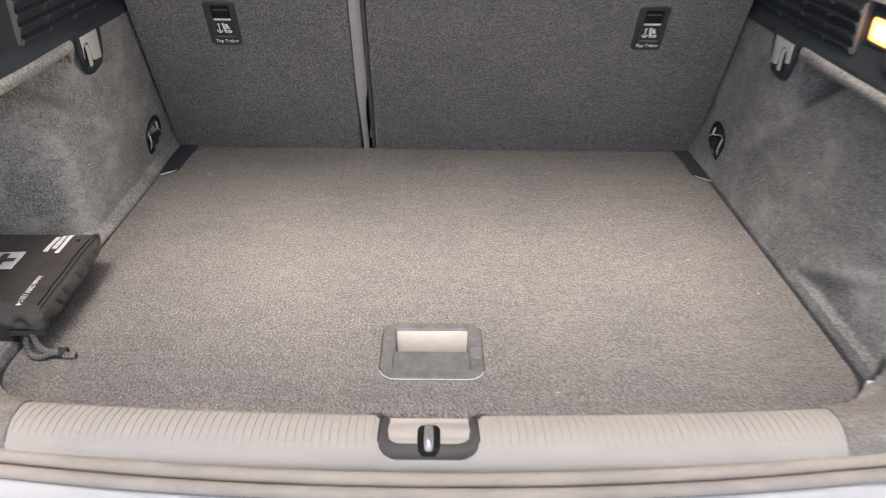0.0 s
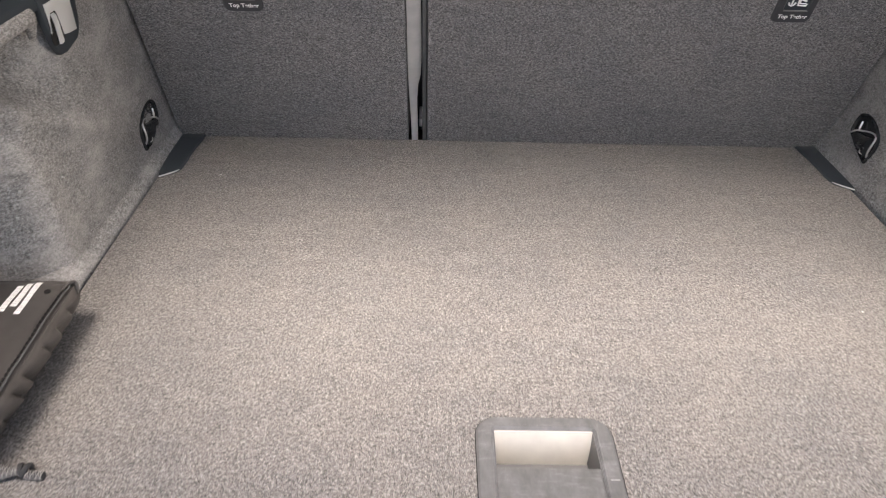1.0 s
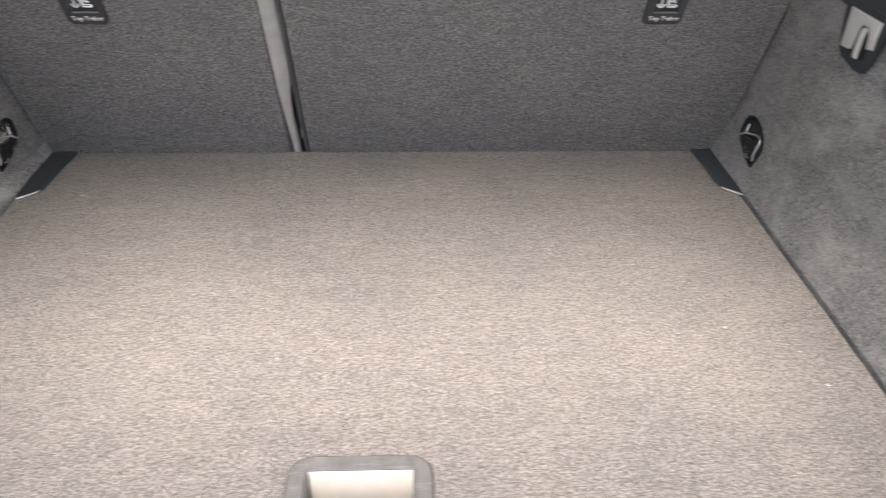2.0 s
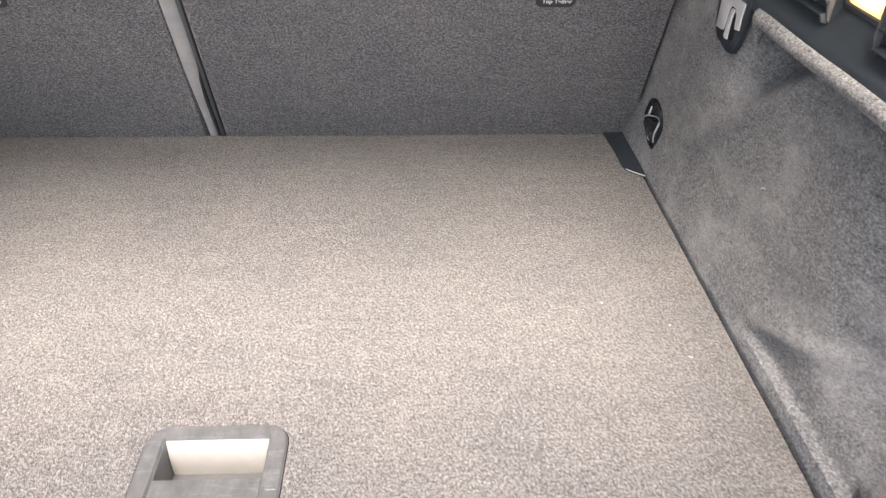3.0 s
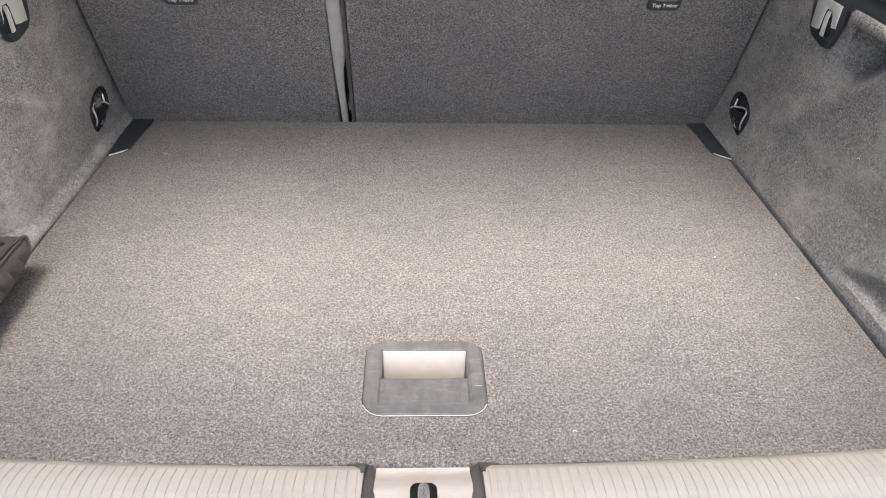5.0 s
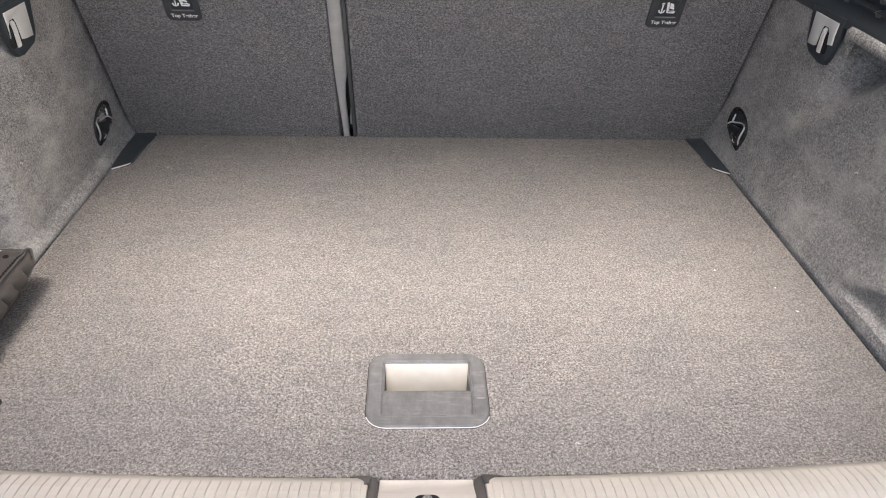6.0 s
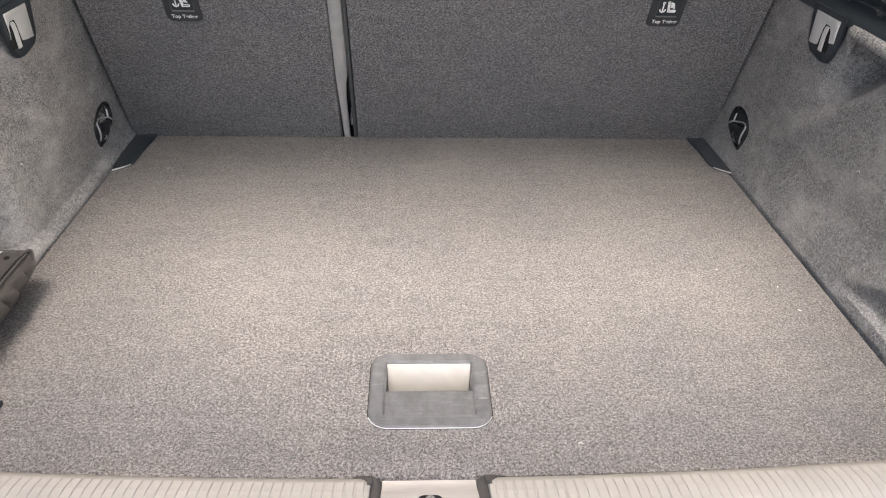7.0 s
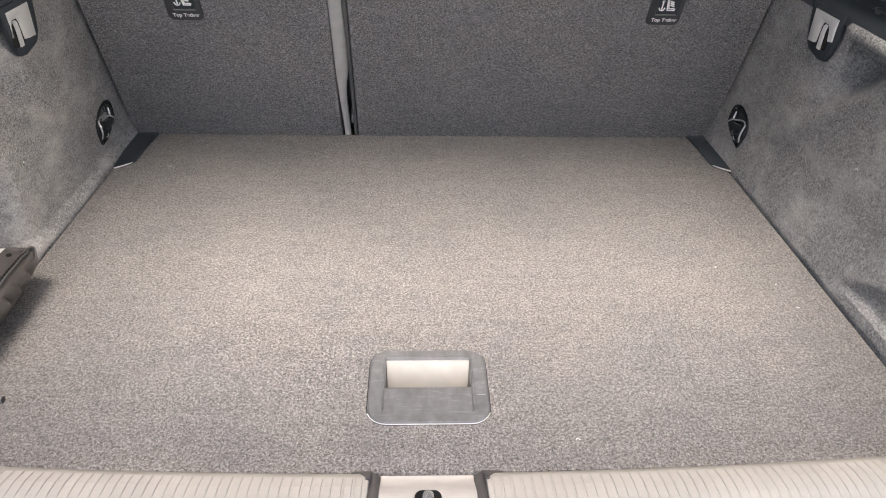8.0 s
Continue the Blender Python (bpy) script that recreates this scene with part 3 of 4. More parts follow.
    # bag hook in its tongue
    plane = Matrix(((0, 0, -s, s * (WX - 0.0005)), (-s * -1 * -1, 0, 0, 0.7215), (0, 1, 0, 0.2785 + DROP[s]), (0, 0, 0, 1)))
    hook = tagged(empty("bag_hook", (s * WX, 0.72, 0.28)), "satin metal bag hook in a black plastic tongue", "hook", "bag hooks")
    tongue = [(-0.046, 0.036), (-0.040, -0.006), (-0.036, -0.018), (-0.026, -0.027), (0.006, -0.0335), (0.020, -0.032), (0.029, -0.020), (0.037, 0.004), (0.043, 0.036)]
    tongue = [(s * x, y) for x, y in tongue]
    if s < 0:
        tongue.reverse()
    part("tongue", slab(tongue, -0.004, 0.0035, 0.002), BLACK, hook, "black rounded tongue", plane)
    fx = 0.0 if s > 0 else 0.013
    face = [(-0.031 + 0.4 * fx, 0.028), (-0.031 + 0.4 * fx, -0.016), (-0.014 + 0.5 * fx, -0.015), (-0.0085 + fx, -0.013), (-0.0045 + fx, 0.010), (-0.001 + fx, 0.0165), (0.012 + fx, 0.0165), (0.0165 + fx, 0.010), (0.0195 + fx, -0.004), (0.031, -0.002), (0.031, 0.012), (0.033, 0.028)]
    face = [(s * x, y) for x, y in face]
    if s < 0:
        face.reverse()
    part("back_plate", slab(face, 0.003, 0.005, 0.0008), SATIN, hook, "", plane)
    # Flat black slab paints the shade in the notch round the finger.
    bm = slab(rrect(0.030, 0.036, 0.006, 4, s * (0.005 + fx), -0.001), 0.0028, 0.0036, 0.0004)
    part("pocket", bm, VOID, hook, "black slab for the shade behind the finger", plane)
    bm = bmesh.new()
    rows = []
    for w, y, z in ((0.0036, 0.0150, 0.003), (0.0036, 0.0125, 0.0050), (0.0036, 0.004, 0.0062), (0.0038, -0.016, 0.0066), (0.0034, -0.0185, 0.0060)):
        rows.append([bm.verts.new((s * (c * w + 0.0065 + fx), y, z + d)) for c, d in ((-1, -0.0012), (1, -0.0012), (1, 0.0012), (-1, 0.0012))])
    for a, b in zip(rows, rows[1:]):
        band(bm, a, b)
    bm.faces.new(rows[0]), bm.faces.new(list(reversed(rows[-1])))
    part("finger", bm, SATIN, hook, "bent hook finger", plane)

    # lashing eye in its cup
    cy = 0.895 if s > 0 else 0.898
    cz = 0.071 if s > 0 else 0.068
    lean, sunk = (radians(9.0), 0.0058) if s > 0 else (0.0, 0.001)
    eye_pose = Matrix(((0, s * math.sin(lean), -s * math.cos(lean), s * (WX - sunk)), (-s, 0, 0, cy), (0, math.cos(lean), math.sin(lean), cz), (0, 0, 0, 1)))
    eye_thing = tagged(empty("lashing_eye", (s * WX, cy, cz)), "chrome lashing ring folded into a black oval cup", "lashing eye", "lashing eyes")

    shield = [(-0.003, 0.036), (-0.020, 0.031), (-0.031, 0.022), (-0.040, 0.007), (-0.044, -0.0075), (-0.030, -0.0165), (-0.006, -0.0275), (0.014, -0.0355),
              (0.020, -0.0355), (0.027, -0.027), (0.040, -0.008), (0.0445, 0.006), (0.042, 0.017), (0.030, 0.029), (0.014, 0.0348)]

    def eye_xy(u, v, s=s):
        """A place in the cup, leaning with the seat."""
        return (0.9 * s * (u - 0.45 * v), 0.9 * v)

    def eye_outline(k, n=48):
        pts = shield[-2:] + shield + shield[:3]
        out = [curve_at(pts, 2 + len(shield) * j / n) for j in range(n)]
        return [eye_xy(u * k, v * k) for u, v in (out if s > 0 else reversed(out))]

    bm = bmesh.new()
    rows = [loop(bm, eye_outline(k), z) for k, z in ((0.95, -0.006), (0.94, 0.0016), (0.90, 0.0028), (0.84, 0.0016), (0.79, -0.0004), (0.3, -0.0010))]
    for a, b in zip(rows, rows[1:]):
        band(bm, a, b)
    bm.faces.new(rows[-1])
    part("cup", bm, GLOSS, eye_thing, "", eye_pose)
    loop_path = [(-0.041, -0.0085, 0.0015), (-0.034, -0.0062, 0.0046), (-0.026, -0.0020, 0.0052), (-0.018, 0.0030, 0.0040), (-0.008, 0.006, -0.0005), (0.012, 0.012, -0.0008), (0.030, 0.0145, 0.0006),
                 (0.0395, 0.0115, 0.0036), (0.0390, 0.003, 0.0062), (0.0345, -0.006, 0.0066), (0.0285, -0.0145, 0.0048), (0.022, -0.0225, 0.0012)]
    wire = [(*eye_xy(u, v), z) for u, v, z in curved(loop_path, 44)]
    part("ring", tube(wire, 0.0015, 10), CHROME, eye_thing, "chrome ring", eye_pose)
    lid = [(-0.020, 0.000), (-0.030, -0.010), (-0.006, -0.0225), (0.014, -0.0295), (0.022, -0.021), (0.030, -0.004), (0.031, 0.010), (0.010, 0.004)]
    if s < 0:
        lid.reverse()
    bm = bmesh.new()
    rows = [loop(bm, [eye_xy(0.002 + (u - 0.002) * k, -0.009 + (v + 0.009) * k) for u, v in lid], z) for k, z in ((1.0, -0.0006), (1.0, 0.0052), (0.90, 0.0066), (0.5, 0.0078))]
    for a, b in zip(rows, rows[1:]):
        band(bm, a, b)
    bm.faces.new(rows[-1])
    part("flap", bm, GLOSS, eye_thing, "glossy black flap inside the ring", eye_pose)
    part("pin", tube([(*eye_xy(u, v), z) for u, v, z in ((-0.009, 0.020, 0.0030), (-0.011, 0.010, 0.0044), (-0.013, 0.005, 0.0044))], [0.0012, 0.0018, 0.0010], 8), CHROME, eye_thing, "bright hinge pin", eye_pose)
    part("curl", tube([(*eye_xy(u, v), z) for u, v, z in ((0.012, -0.0165, 0.0078), (0.010, -0.0185, 0.0080), (0.012, -0.0215, 0.0074), (0.018, -0.0205, 0.0074))], 0.0008, 8), CHROME, eye_thing, "bright curled end", eye_pose)

# end webs beside the lamp cell and its blank twin
for s in (-1, 1):
    for y in (0.4685, 0.5495):
        bm = bmesh.new()
        o = [(0.556, 0.331), (0.5535, 0.3335), (0.5507, 0.345), (0.5507, 0.394), (0.556, 0.397)]
        va = [bm.verts.new((s * x, y - 0.0016, z + DROP[s])) for x, z in o]
        vb = [bm.verts.new((s * x, y + 0.0016, z + DROP[s])) for x, z in o]
        band(bm, va, vb)
        bm.faces.new(va), bm.faces.new(list(reversed(vb)))
        part("end_web", bm, GREY, mouldings[s], "pale grey web at the end of the grille", smooth=False)

# boot lamp in its recess between the grilles
lamp = tagged(empty("boot_lamp", (0.568, 0.5135, 0.365)), "lit warm yellow boot lamp in the side moulding", "lamp")
lamp_pose = Matrix(((0, 0, -1, 0.5675), (-1, 0, 0, 0.5135), (0, 1, 0, 0.3665), (0, 0, 0, 1)))
part("bezel", ring(rrect(0.0705, 0.042, 0.006, 5), rrect(0.066, 0.0305, 0.007, 5), -0.003, 0.004, 0.0012), BLACK, lamp, "black bezel", lamp_pose)
dome = sheet(lambda x, y: (x, y, 0.001 + 0.004 * (1 - (x / 0.0335) ** 4) * (1 - (y / 0.0158) ** 4)), steps(-0.0335, 0.0335, 14), steps(-0.0158, 0.0158, 8), (0, 0, -0.003))
part("lens", dome, LAMP, lamp, "glowing warm lens", lamp_pose)

# clip beside the right rear corner of the floor
clip = tagged(empty("trim_clip", (0.53, 0.257, 0.02)), "dark trim clip with a pale tip in the carpet gap", "clip")
bm = bmesh.new()
va = [bm.verts.new(p) for p in ((0.5235, 0.2600, -0.02), (0.5365, 0.2640, -0.02), (0.5395, 0.2660, 0.040), (0.5365, 0.2650, 0.044))]
vb = [bm.verts.new(p) for p in ((0.5225, 0.2550, -0.02), (0.5340, 0.2550, -0.02), (0.5375, 0.2600, 0.040), (0.5350, 0.2600, 0.044))]
band(bm, va, vb)
bm.faces.new(va), bm.faces.new(vb)
part("wedge", bm, DARK, clip)
bm = bmesh.new()
box(bm, 0.5190, 0.5290, 0.2470, 0.2545, -0.030, 0.0165, 0.0015)
part("tip", bm, WHITE, clip, "pale plastic tip")

# lint caught in the carpet
for x, y, z, a in ((0.146, 0.244, 0.0012, 0.3), (0.398, 0.556, 0.0012, 1.4), (0.466, 0.514, 0.0012, 0.9), (0.473, 0.464, 0.0012, 2.2), (-0.438, 0.862, 0.0012, 0.4)):
    fluff = tube([(0.002 * math.cos(k * 0.9), 0.0016 * math.sin(k * 0.8), 0.0003 * k) for k in range(5)], 0.00035, 6)
    tagged(part("lint_speck", fluff, WHITE, None, at=pose(x, y, z, 0, 0, math.degrees(a))), "tiny curl of white lint on the floor carpet", "lint", "lint specks")

for s, y, z in ((-1, 0.742, 0.270), (-1, 0.640, 0.115), (1, 0.560, 0.150), (1, 0.470, 0.050)):
    fluff = tube([(0.0016 * math.cos(k * 0.9), 0.0003 * k, 0.0020 * math.sin(k * 0.8)) for k in range(5)], 0.00035, 6)
    tagged(part("lint_speck", fluff, WHITE, None, at=pose(s * (WX + niche(s, y, z) - 0.0018), y, z)), "tiny curl of white lint on the side lining", "lint", "lint specks")

# ---- seat backs ----
LEAN_ = Vector((0, -0.41, 1)).normalized()
FACE = Vector((0, -1, -0.41)).normalized()
SEAT = Matrix(((1, 0, 0, 0), (0, LEAN_.y, FACE.y, 1.0), (0, LEAN_.z, FACE.z, 0), (0, 0, 0, 1)))


def seat_back(x0, x1, label):
    thing = tagged(empty("rear_seat_backrest", ((x0 + x1) / 2, 1.0, 0)), label, "seat back", "rear seat backs")
    o = rrect(x1 - x0, 0.80, 0.012, 5, (x0 + x1) / 2, 0.37)
    bm = bmesh.new()
    rows = [loop(bm, o, -0.11), loop(bm, o, -0.006), loop(bm, shrunk(o, 0.0017), -0.0018), loop(bm, shrunk(o, 0.006), 0.0)]
    for a, b in zip(rows, rows[1:]):
        band(bm, a, b)
    bm.faces.new(rows[-1]), bm.faces.new(list(reversed(rows[0])))
    part("felt_back", bm, SEAT_FELT, thing, "", SEAT)
    return thing


left_seat = seat_back(-0.5405, -0.158, "narrow rear seat back covered in dark felt")
right_seat = seat_back(-0.1275, 0.5405, "wide rear seat back covered in dark felt")

strip_r = [(-0.02, 0.0135), (0.03, 0.0135), (0.08, 0.0128), (0.115, 0.0145), (0.145, 0.0195), (0.17, 0.0205), (0.4, 0.0195), (0.74, 0.019)]


def strip_point(v, q):
    for (v0, w0), (v1, w1) in zip(strip_r, strip_r[1:]):
        if v0 <= v <= v1:
            w = w0 + (w1 - w0) * smooth01(v0, v1, v)
    base = -0.1565 + 0.004 * smooth01(0.16, 0.0, v)
    return (base + w * q * (1 - 0.25 * smooth01(0.14, 0.02, v)), v, -0.003 + 0.0022 * math.sin(math.pi * q) - 0.004 * q)


part("edge_strip", sheet(strip_point, steps(-0.02, 0.739, 70), steps(0, 1, 6), (0, 0, -0.012)), STRIP, left_seat, "smooth light grey plastic edge strip", SEAT)
bm = bmesh.new()
box(bm, -0.1345, -0.1285, -0.03, 0.76, -0.10, -0.0005, 0.002)
part("edge_strip", bm, DARK, right_seat, "dark grey plastic edge strip", SEAT)
# Black block added so that the seat gap reads as deep shade.
bm = bmesh.new()
box(bm, -0.157, -0.135, -0.05, 0.76, -0.115, -0.07)
part("gap_filler", bm, BLACK, left_seat, "black filler for the shade deep in the gap", SEAT)
bm = bmesh.new()
box(bm, -0.1405, -0.1355, 0.012, 0.030, -0.05, -0.02, 0.001)
part("hinge_pin", bm, SATIN, left_seat, "bright hinge pin in the gap", SEAT)


def tether_cover(cx, v0, parent):
    """Cover plate of a child-seat anchor: frame, pocket, flap, icon and words."""
    at = SEAT @ Matrix.Translation((cx, v0, 0))
    frame_ = part("tether_cover", ring(rrect(0.055, 0.092, 0.010, 5), rrect(0.0325, 0.062, 0.003, 5, 0.001, 0.006), -0.002, 0.003, 0.0018), TETHER, parent, "dark plastic child-seat anchor cover", at)
    # Black plate just above the felt paints the shade of a recess.
    bm = bmesh.new()
    box(bm, -0.0155, 0.0175, -0.0254, 0.0374, -0.002, 0.0006)
    part("pocket", bm, VOID, frame_, "black plate for the shaded recess behind the flap", at)
    bm = slab(rrect(0.0318, 0.032, 0.002, 4, 0.001, -0.0095), 0.0, 0.0017, 0.0008)
    part("flap", bm, BLACK, frame_, "black lower flap", at)
    # White strip paints the light caught by the black flap's upper edge.
    part("flap_edge_lit", slab(rrect(0.030, 0.0032, 0.001, 3, 0.001, 0.0085), 0.0, 0.0026, 0.0008), WHITE, frame_, "white strip for the lit upper edge of the flap", at)
    part("pocket_bar", slab(rrect(0.026, 0.003, 0.001, 3, 0.001, 0.0275), 0.0, 0.0014, 0.0006), DARK, frame_, "bar inside the pocket", at)
    part("lower_edge", slab(rrect(0.034, 0.0018, 0.0006, 3, 0.001, -0.0256), 0.001, 0.0038, 0.0006), GREY, frame_, "raised lower edge", at)
    # anchor and seat symbol
    bm = bmesh.new()
    z = 0.0018
    tube([(-0.0075, -0.001, z), (-0.0075, -0.013, z)], 0.0012, 6, bm)
    tube([(-0.012, -0.010, z), (-0.0105, -0.014, z), (-0.0075, -0.0155, z), (-0.0045, -0.014, z), (-0.003, -0.010, z)], 0.0012, 6, bm)
    tube([(-0.0075 + 0.0017 * math.cos(a), 0.001 + 0.0017 * math.sin(a), z) for a in (0.8 * k for k in range(8))], 0.0009, 5, bm)
    tube([(-0.001, 0.004, z), (0.0015, -0.0145, z), (0.012, -0.0145, z), (0.0125, -0.0115, z)], 0.0014, 6, bm)
    tube([(0.0005, 0.0045, z), (0.0035, -0.0115, z), (0.0115, -0.0115, z)], 0.001, 6, bm)
    for k in range(3):
        tube([(0.003 + 0.0005 * k, 0.002 - 0.0035 * k, z), (0.0085 + 0.001 * k, -0.0005 - 0.0035 * k, z)], 0.0014, 6, bm)
    for v in bm.verts:
        v.co.x, v.co.y = v.co.x * 1.02, -0.0085 + (v.co.y + 0.006) * 1.0
    part("symbol", bm, WHITE, frame_, "white anchor and seat symbol", at)
    lettering("lettering", "Top Tether", 0.0086, WHITE, frame_, at @ Matrix.Translation((0.001, -0.0350, 0.0031)), "white words Top Tether")


tether_cover(-0.3795, 0.3035, left_seat)
tether_cover(0.3755, 0.3055, right_seat)

# ---- first-aid bag ----
bag = tagged(empty("first_aid_bag", (-0.595, 0.405, 0)), "black nylon first-aid bag with white cross and print", "first-aid bag")
BW, BD, BH = 0.215, 0.195, 0.064
BAG = pose(-0.5895, 0.4105, BH / 2 + 0.002, 0, 0, 1.5)


def bag_top(x, y):
    """Height of the slack top cover over the bag's middle."""
    u, v = max(-1, min(1, 2 * x / BW)), max(-1, min(1, 2 * y / BD))
    rim = 0.0045 * smooth01(0.80, 1.0, max(abs(u), abs(v))) ** 2
    fold = 0.0016 * noise.noise((x * 24, y * 24, 0.3)) + 0.0007 * noise.noise((x * 70, y * 55, 2.0))
    r, a = math.hypot(BW / 2 - x, BD / 2 - y), math.atan2(BD / 2 - y, BW / 2 - x)
    gather = 0.0022 * math.sin(a * 11 + 0.6) * math.exp(-(r / 0.024) ** 2) * smooth01(0.0, 0.008, r)
    return BH / 2 + 0.003 * (1 - u ** 4) * (1 - v ** 4) + fold + gather - rim


SIDE_FOLDS = ((-0.078, 0.008, 0.45), (-0.046, 0.005, 0.40), (-0.022, 0.010, 0.45), (0.016, 0.006, 0.40), (0.046, 0.012, 0.35), (0.074, 0.008, 0.40))


def soft_box(w, d, h, r, n=64):
    """The stuffed body: rounded edges, sides that bulge and crease, base drawn in."""
    bm = bmesh.new()
    bmesh.ops.create_cube(bm, size=2.0)
    bmesh.ops.subdivide_edges(bm, edges=bm.edges[:], cuts=n, use_grid_fill=True)
    for v in bm.verts:
        c = v.co.copy()
        p = Vector((c.x * w / 2, c.y * d / 2, c.z * h / 2))
        q = Vector((max(-w / 2 + r, min(w / 2 - r, p.x)), max(-d / 2 + r, min(d / 2 - r, p.y)), max(-h / 2 + r, min(h / 2 - r, p.z))))
        e = p - q
        if e.length > 1e-9:
            p = q + e.normalized() * r
        side = (1 - abs(c.z) ** 3) * (1 - smooth01(0.7, 0.97, min(abs(c.x), abs(c.y))))
        along = p.y if abs(c.x) > abs(c.y) else p.x
        slant = p.y + 0.75 * p.z
        crease = sum(g * (math.exp(-abs(slant - y0) / w) if slant > y0 else math.exp(-((slant - y0) / (0.35 * w)) ** 2)) for y0, w, g in SIDE_FOLDS) * smooth01(1.0, 0.5, c.z) if c.x > abs(c.y) else 0.7 * math.exp(-(noise.noise((along * 30 + c.z * 0.35, c.z * 0.2, 4.0)) / 0.16) ** 2) * smooth01(0.07, 0.0, p.y) * smooth01(0.95, 0.55, c.z)
        lump = noise.noise((p.x * 20, p.y * 20, p.z * 12))
        p += Vector((c.x ** 9, c.y ** 9, 0)) * side * (0.005 + 0.003 * lump - 0.024 * crease)
        if c.z > 0.99:
            p.z = bag_top(p.x, p.y)
        p.x -= 0.007 * max(0.0, c.x) ** 3 * smooth01(-0.3, 1.0, c.z)
        k = smooth01(0.75, -1.0, c.z)
        p.x *= 1 - (0.29 if c.x > 0 else 0.19) * k
        p.y *= 1 - 0.12 * k
        v.co = p
    return bm


body = part("body", soft_box(BW, BD, BH, 0.008), NYLON, bag, "", BAG)
edge = [(BW / 2 - 0.0115, y, bag_top(BW / 2 - 0.0115, y) + 0.0006) for y in steps(-BD / 2 + 0.003, BD / 2 - 0.012, 40)]
part("piping", tube([BAG @ Vector(q) for q in edge], 0.0010, 6), DARK, body, "raised seam along the top edge")
for k in range(29):
    y = -BD / 2 + 0.012 + k * 0.0060
    bm = bmesh.new()
    box(bm, -0.0010, 0.0010, -0.0021, 0.0021, -0.0004, 0.0004)
    part("stitch", bm, VOID, body, at=BAG @ pose(BW / 2 - 0.0142, y, bag_top(BW / 2 - 0.0142, y) + 0.0006, 0, 0, 12), smooth=False)
ear = [(BW / 2 - 0.016, BD / 2 - 0.022, BH / 2 - 0.001), (BW / 2 - 0.013, BD / 2 - 0.013, BH / 2 + 0.0015), (BW / 2 - 0.008, BD / 2 - 0.008, BH / 2 + 0.0010), (BW / 2 - 0.005, BD / 2 - 0.010, BH / 2 - 0.003), (BW / 2 - 0.004, BD / 2 - 0.015, BH / 2 - 0.010)]
part("corner_fold", tube([BAG @ Vector(q) for q in curved(ear, 24)], [0.0005 + 0.0022 * math.sin(math.pi * (0.06 + 0.9 * k / 24)) for k in range(25)], 12, flat=0.7), NYLON, body, "folded seam corner")
# slack front hem of the cover and the dark folds of the mouth below it
hem = sheet(lambda x, q: (x, -BD / 2 - 0.002 - 0.005 * math.sin(q * 2.4) - 0.011 * noise.noise((x * 60, q * 1.6, 9.0)) * q, BH / 2 - 0.004 - 0.019 * q + 0.003 * noise.noise((x * 45, 3.0, q)) * q),
            steps(-BW / 2 + 0.006, BW / 2 - 0.004, 60), steps(0, 1, 8), (0, 0.0015, 0))
part("front_hem", hem, NYLON, body, "wrinkled front hem", BAG)
for k in range(3):
    z = BH / 2 - 0.027 - 0.0065 * k
    pts = [BAG @ Vector((x, -BD / 2 - 0.0005 + 0.002 * k - 0.0012 * math.sin(x * 70 + k), z + 0.0012 * math.sin(x * 45 + 2 * k))) for x in steps(-BW / 2 + 0.010, BW / 2 - 0.012, 30)]
    part("mouth_fold", tube(pts, 0.0026, 8), NYLON, body, "gathered fold of the mouth")


def on_cover(bm, lift):
    """Lay flat print over the slack cover."""
    for v in bm.verts:
        v.co.z = bag_top(v.co.x, v.co.y) + lift + v.co.z
    return bm


def patch(x0, x1, y0, y1, lift):
    n, m = max(1, round((x1 - x0) / 0.004)), max(1, round((y1 - y0) / 0.004))
    return on_cover(sheet(lambda x, y: (x, y, 0.0), steps(x0, x1, n), steps(y0, y1, m), (0, 0, -0.0003)), lift)


bm = bmesh.new()
bmesh.ops.create_cone(bm, cap_ends=True, segments=14, radius1=0.0034, radius2=0.0031, depth=0.0012)
part("eyelet", bm, VOID, body, "small black eyelet", BAG @ pose(BW / 2 - 0.028, BD / 2 - 0.026, bag_top(BW / 2 - 0.028, BD / 2 - 0.026) + 0.0004))
cross = part("cross_label", patch(-0.024, 0.024, -0.008, 0.036, 0.0006), WHITE, body, "white square with a dark cross", BAG)
part("cross", patch(-0.0045, 0.0050, -0.003, 0.031, 0.0010), NYLON, cross, "dark cross upright", BAG)
part("cross", patch(-0.019, 0.019, 0.0095, 0.0185, 0.0014), NYLON, cross, "dark cross arm", BAG)
for k, (x, y0, y1) in enumerate(((0.048, 0.038, 0.082), (0.0565, 0.046, 0.087), (0.065, 0.034, 0.088))):
    y = y0
    while y < y1 - 0.002:
        w = min(y1 - y, 0.0042 + 0.004 * noise.noise((k * 3.1 + 0.4, y * 170, 0.5)))
        low = 0.0031 - 0.0012 * abs(noise.noise((k, y * 300, 1.5)))
        part("print_bar", patch(x - low, x + 0.0031, y, y + w, 0.0006), WHITE, body, "", BAG, smooth=False)
        y += w + 0.0007
words = lettering("lettering", "Inhalt DIN 13164", 0.0092, WHITE, body, BAG, "white words Inhalt DIN 13164")
for v in words.data.vertices:
    x, y = 0.069 + v.co.y, -0.056 - v.co.x
    v.co = (x, y, bag_top(x, y) + 0.0006 + v.co.z)

cord = [(-0.512, 0.326, 0.032), (-0.506, 0.316, 0.026), (-0.499, 0.309, 0.014), (-0.489, 0.308, 0.0065), (-0.478, 0.308, 0.005), (-0.466, 0.304, 0.005), (-0.452, 0.303, 0.005)]
cord = curved(cord, 36)
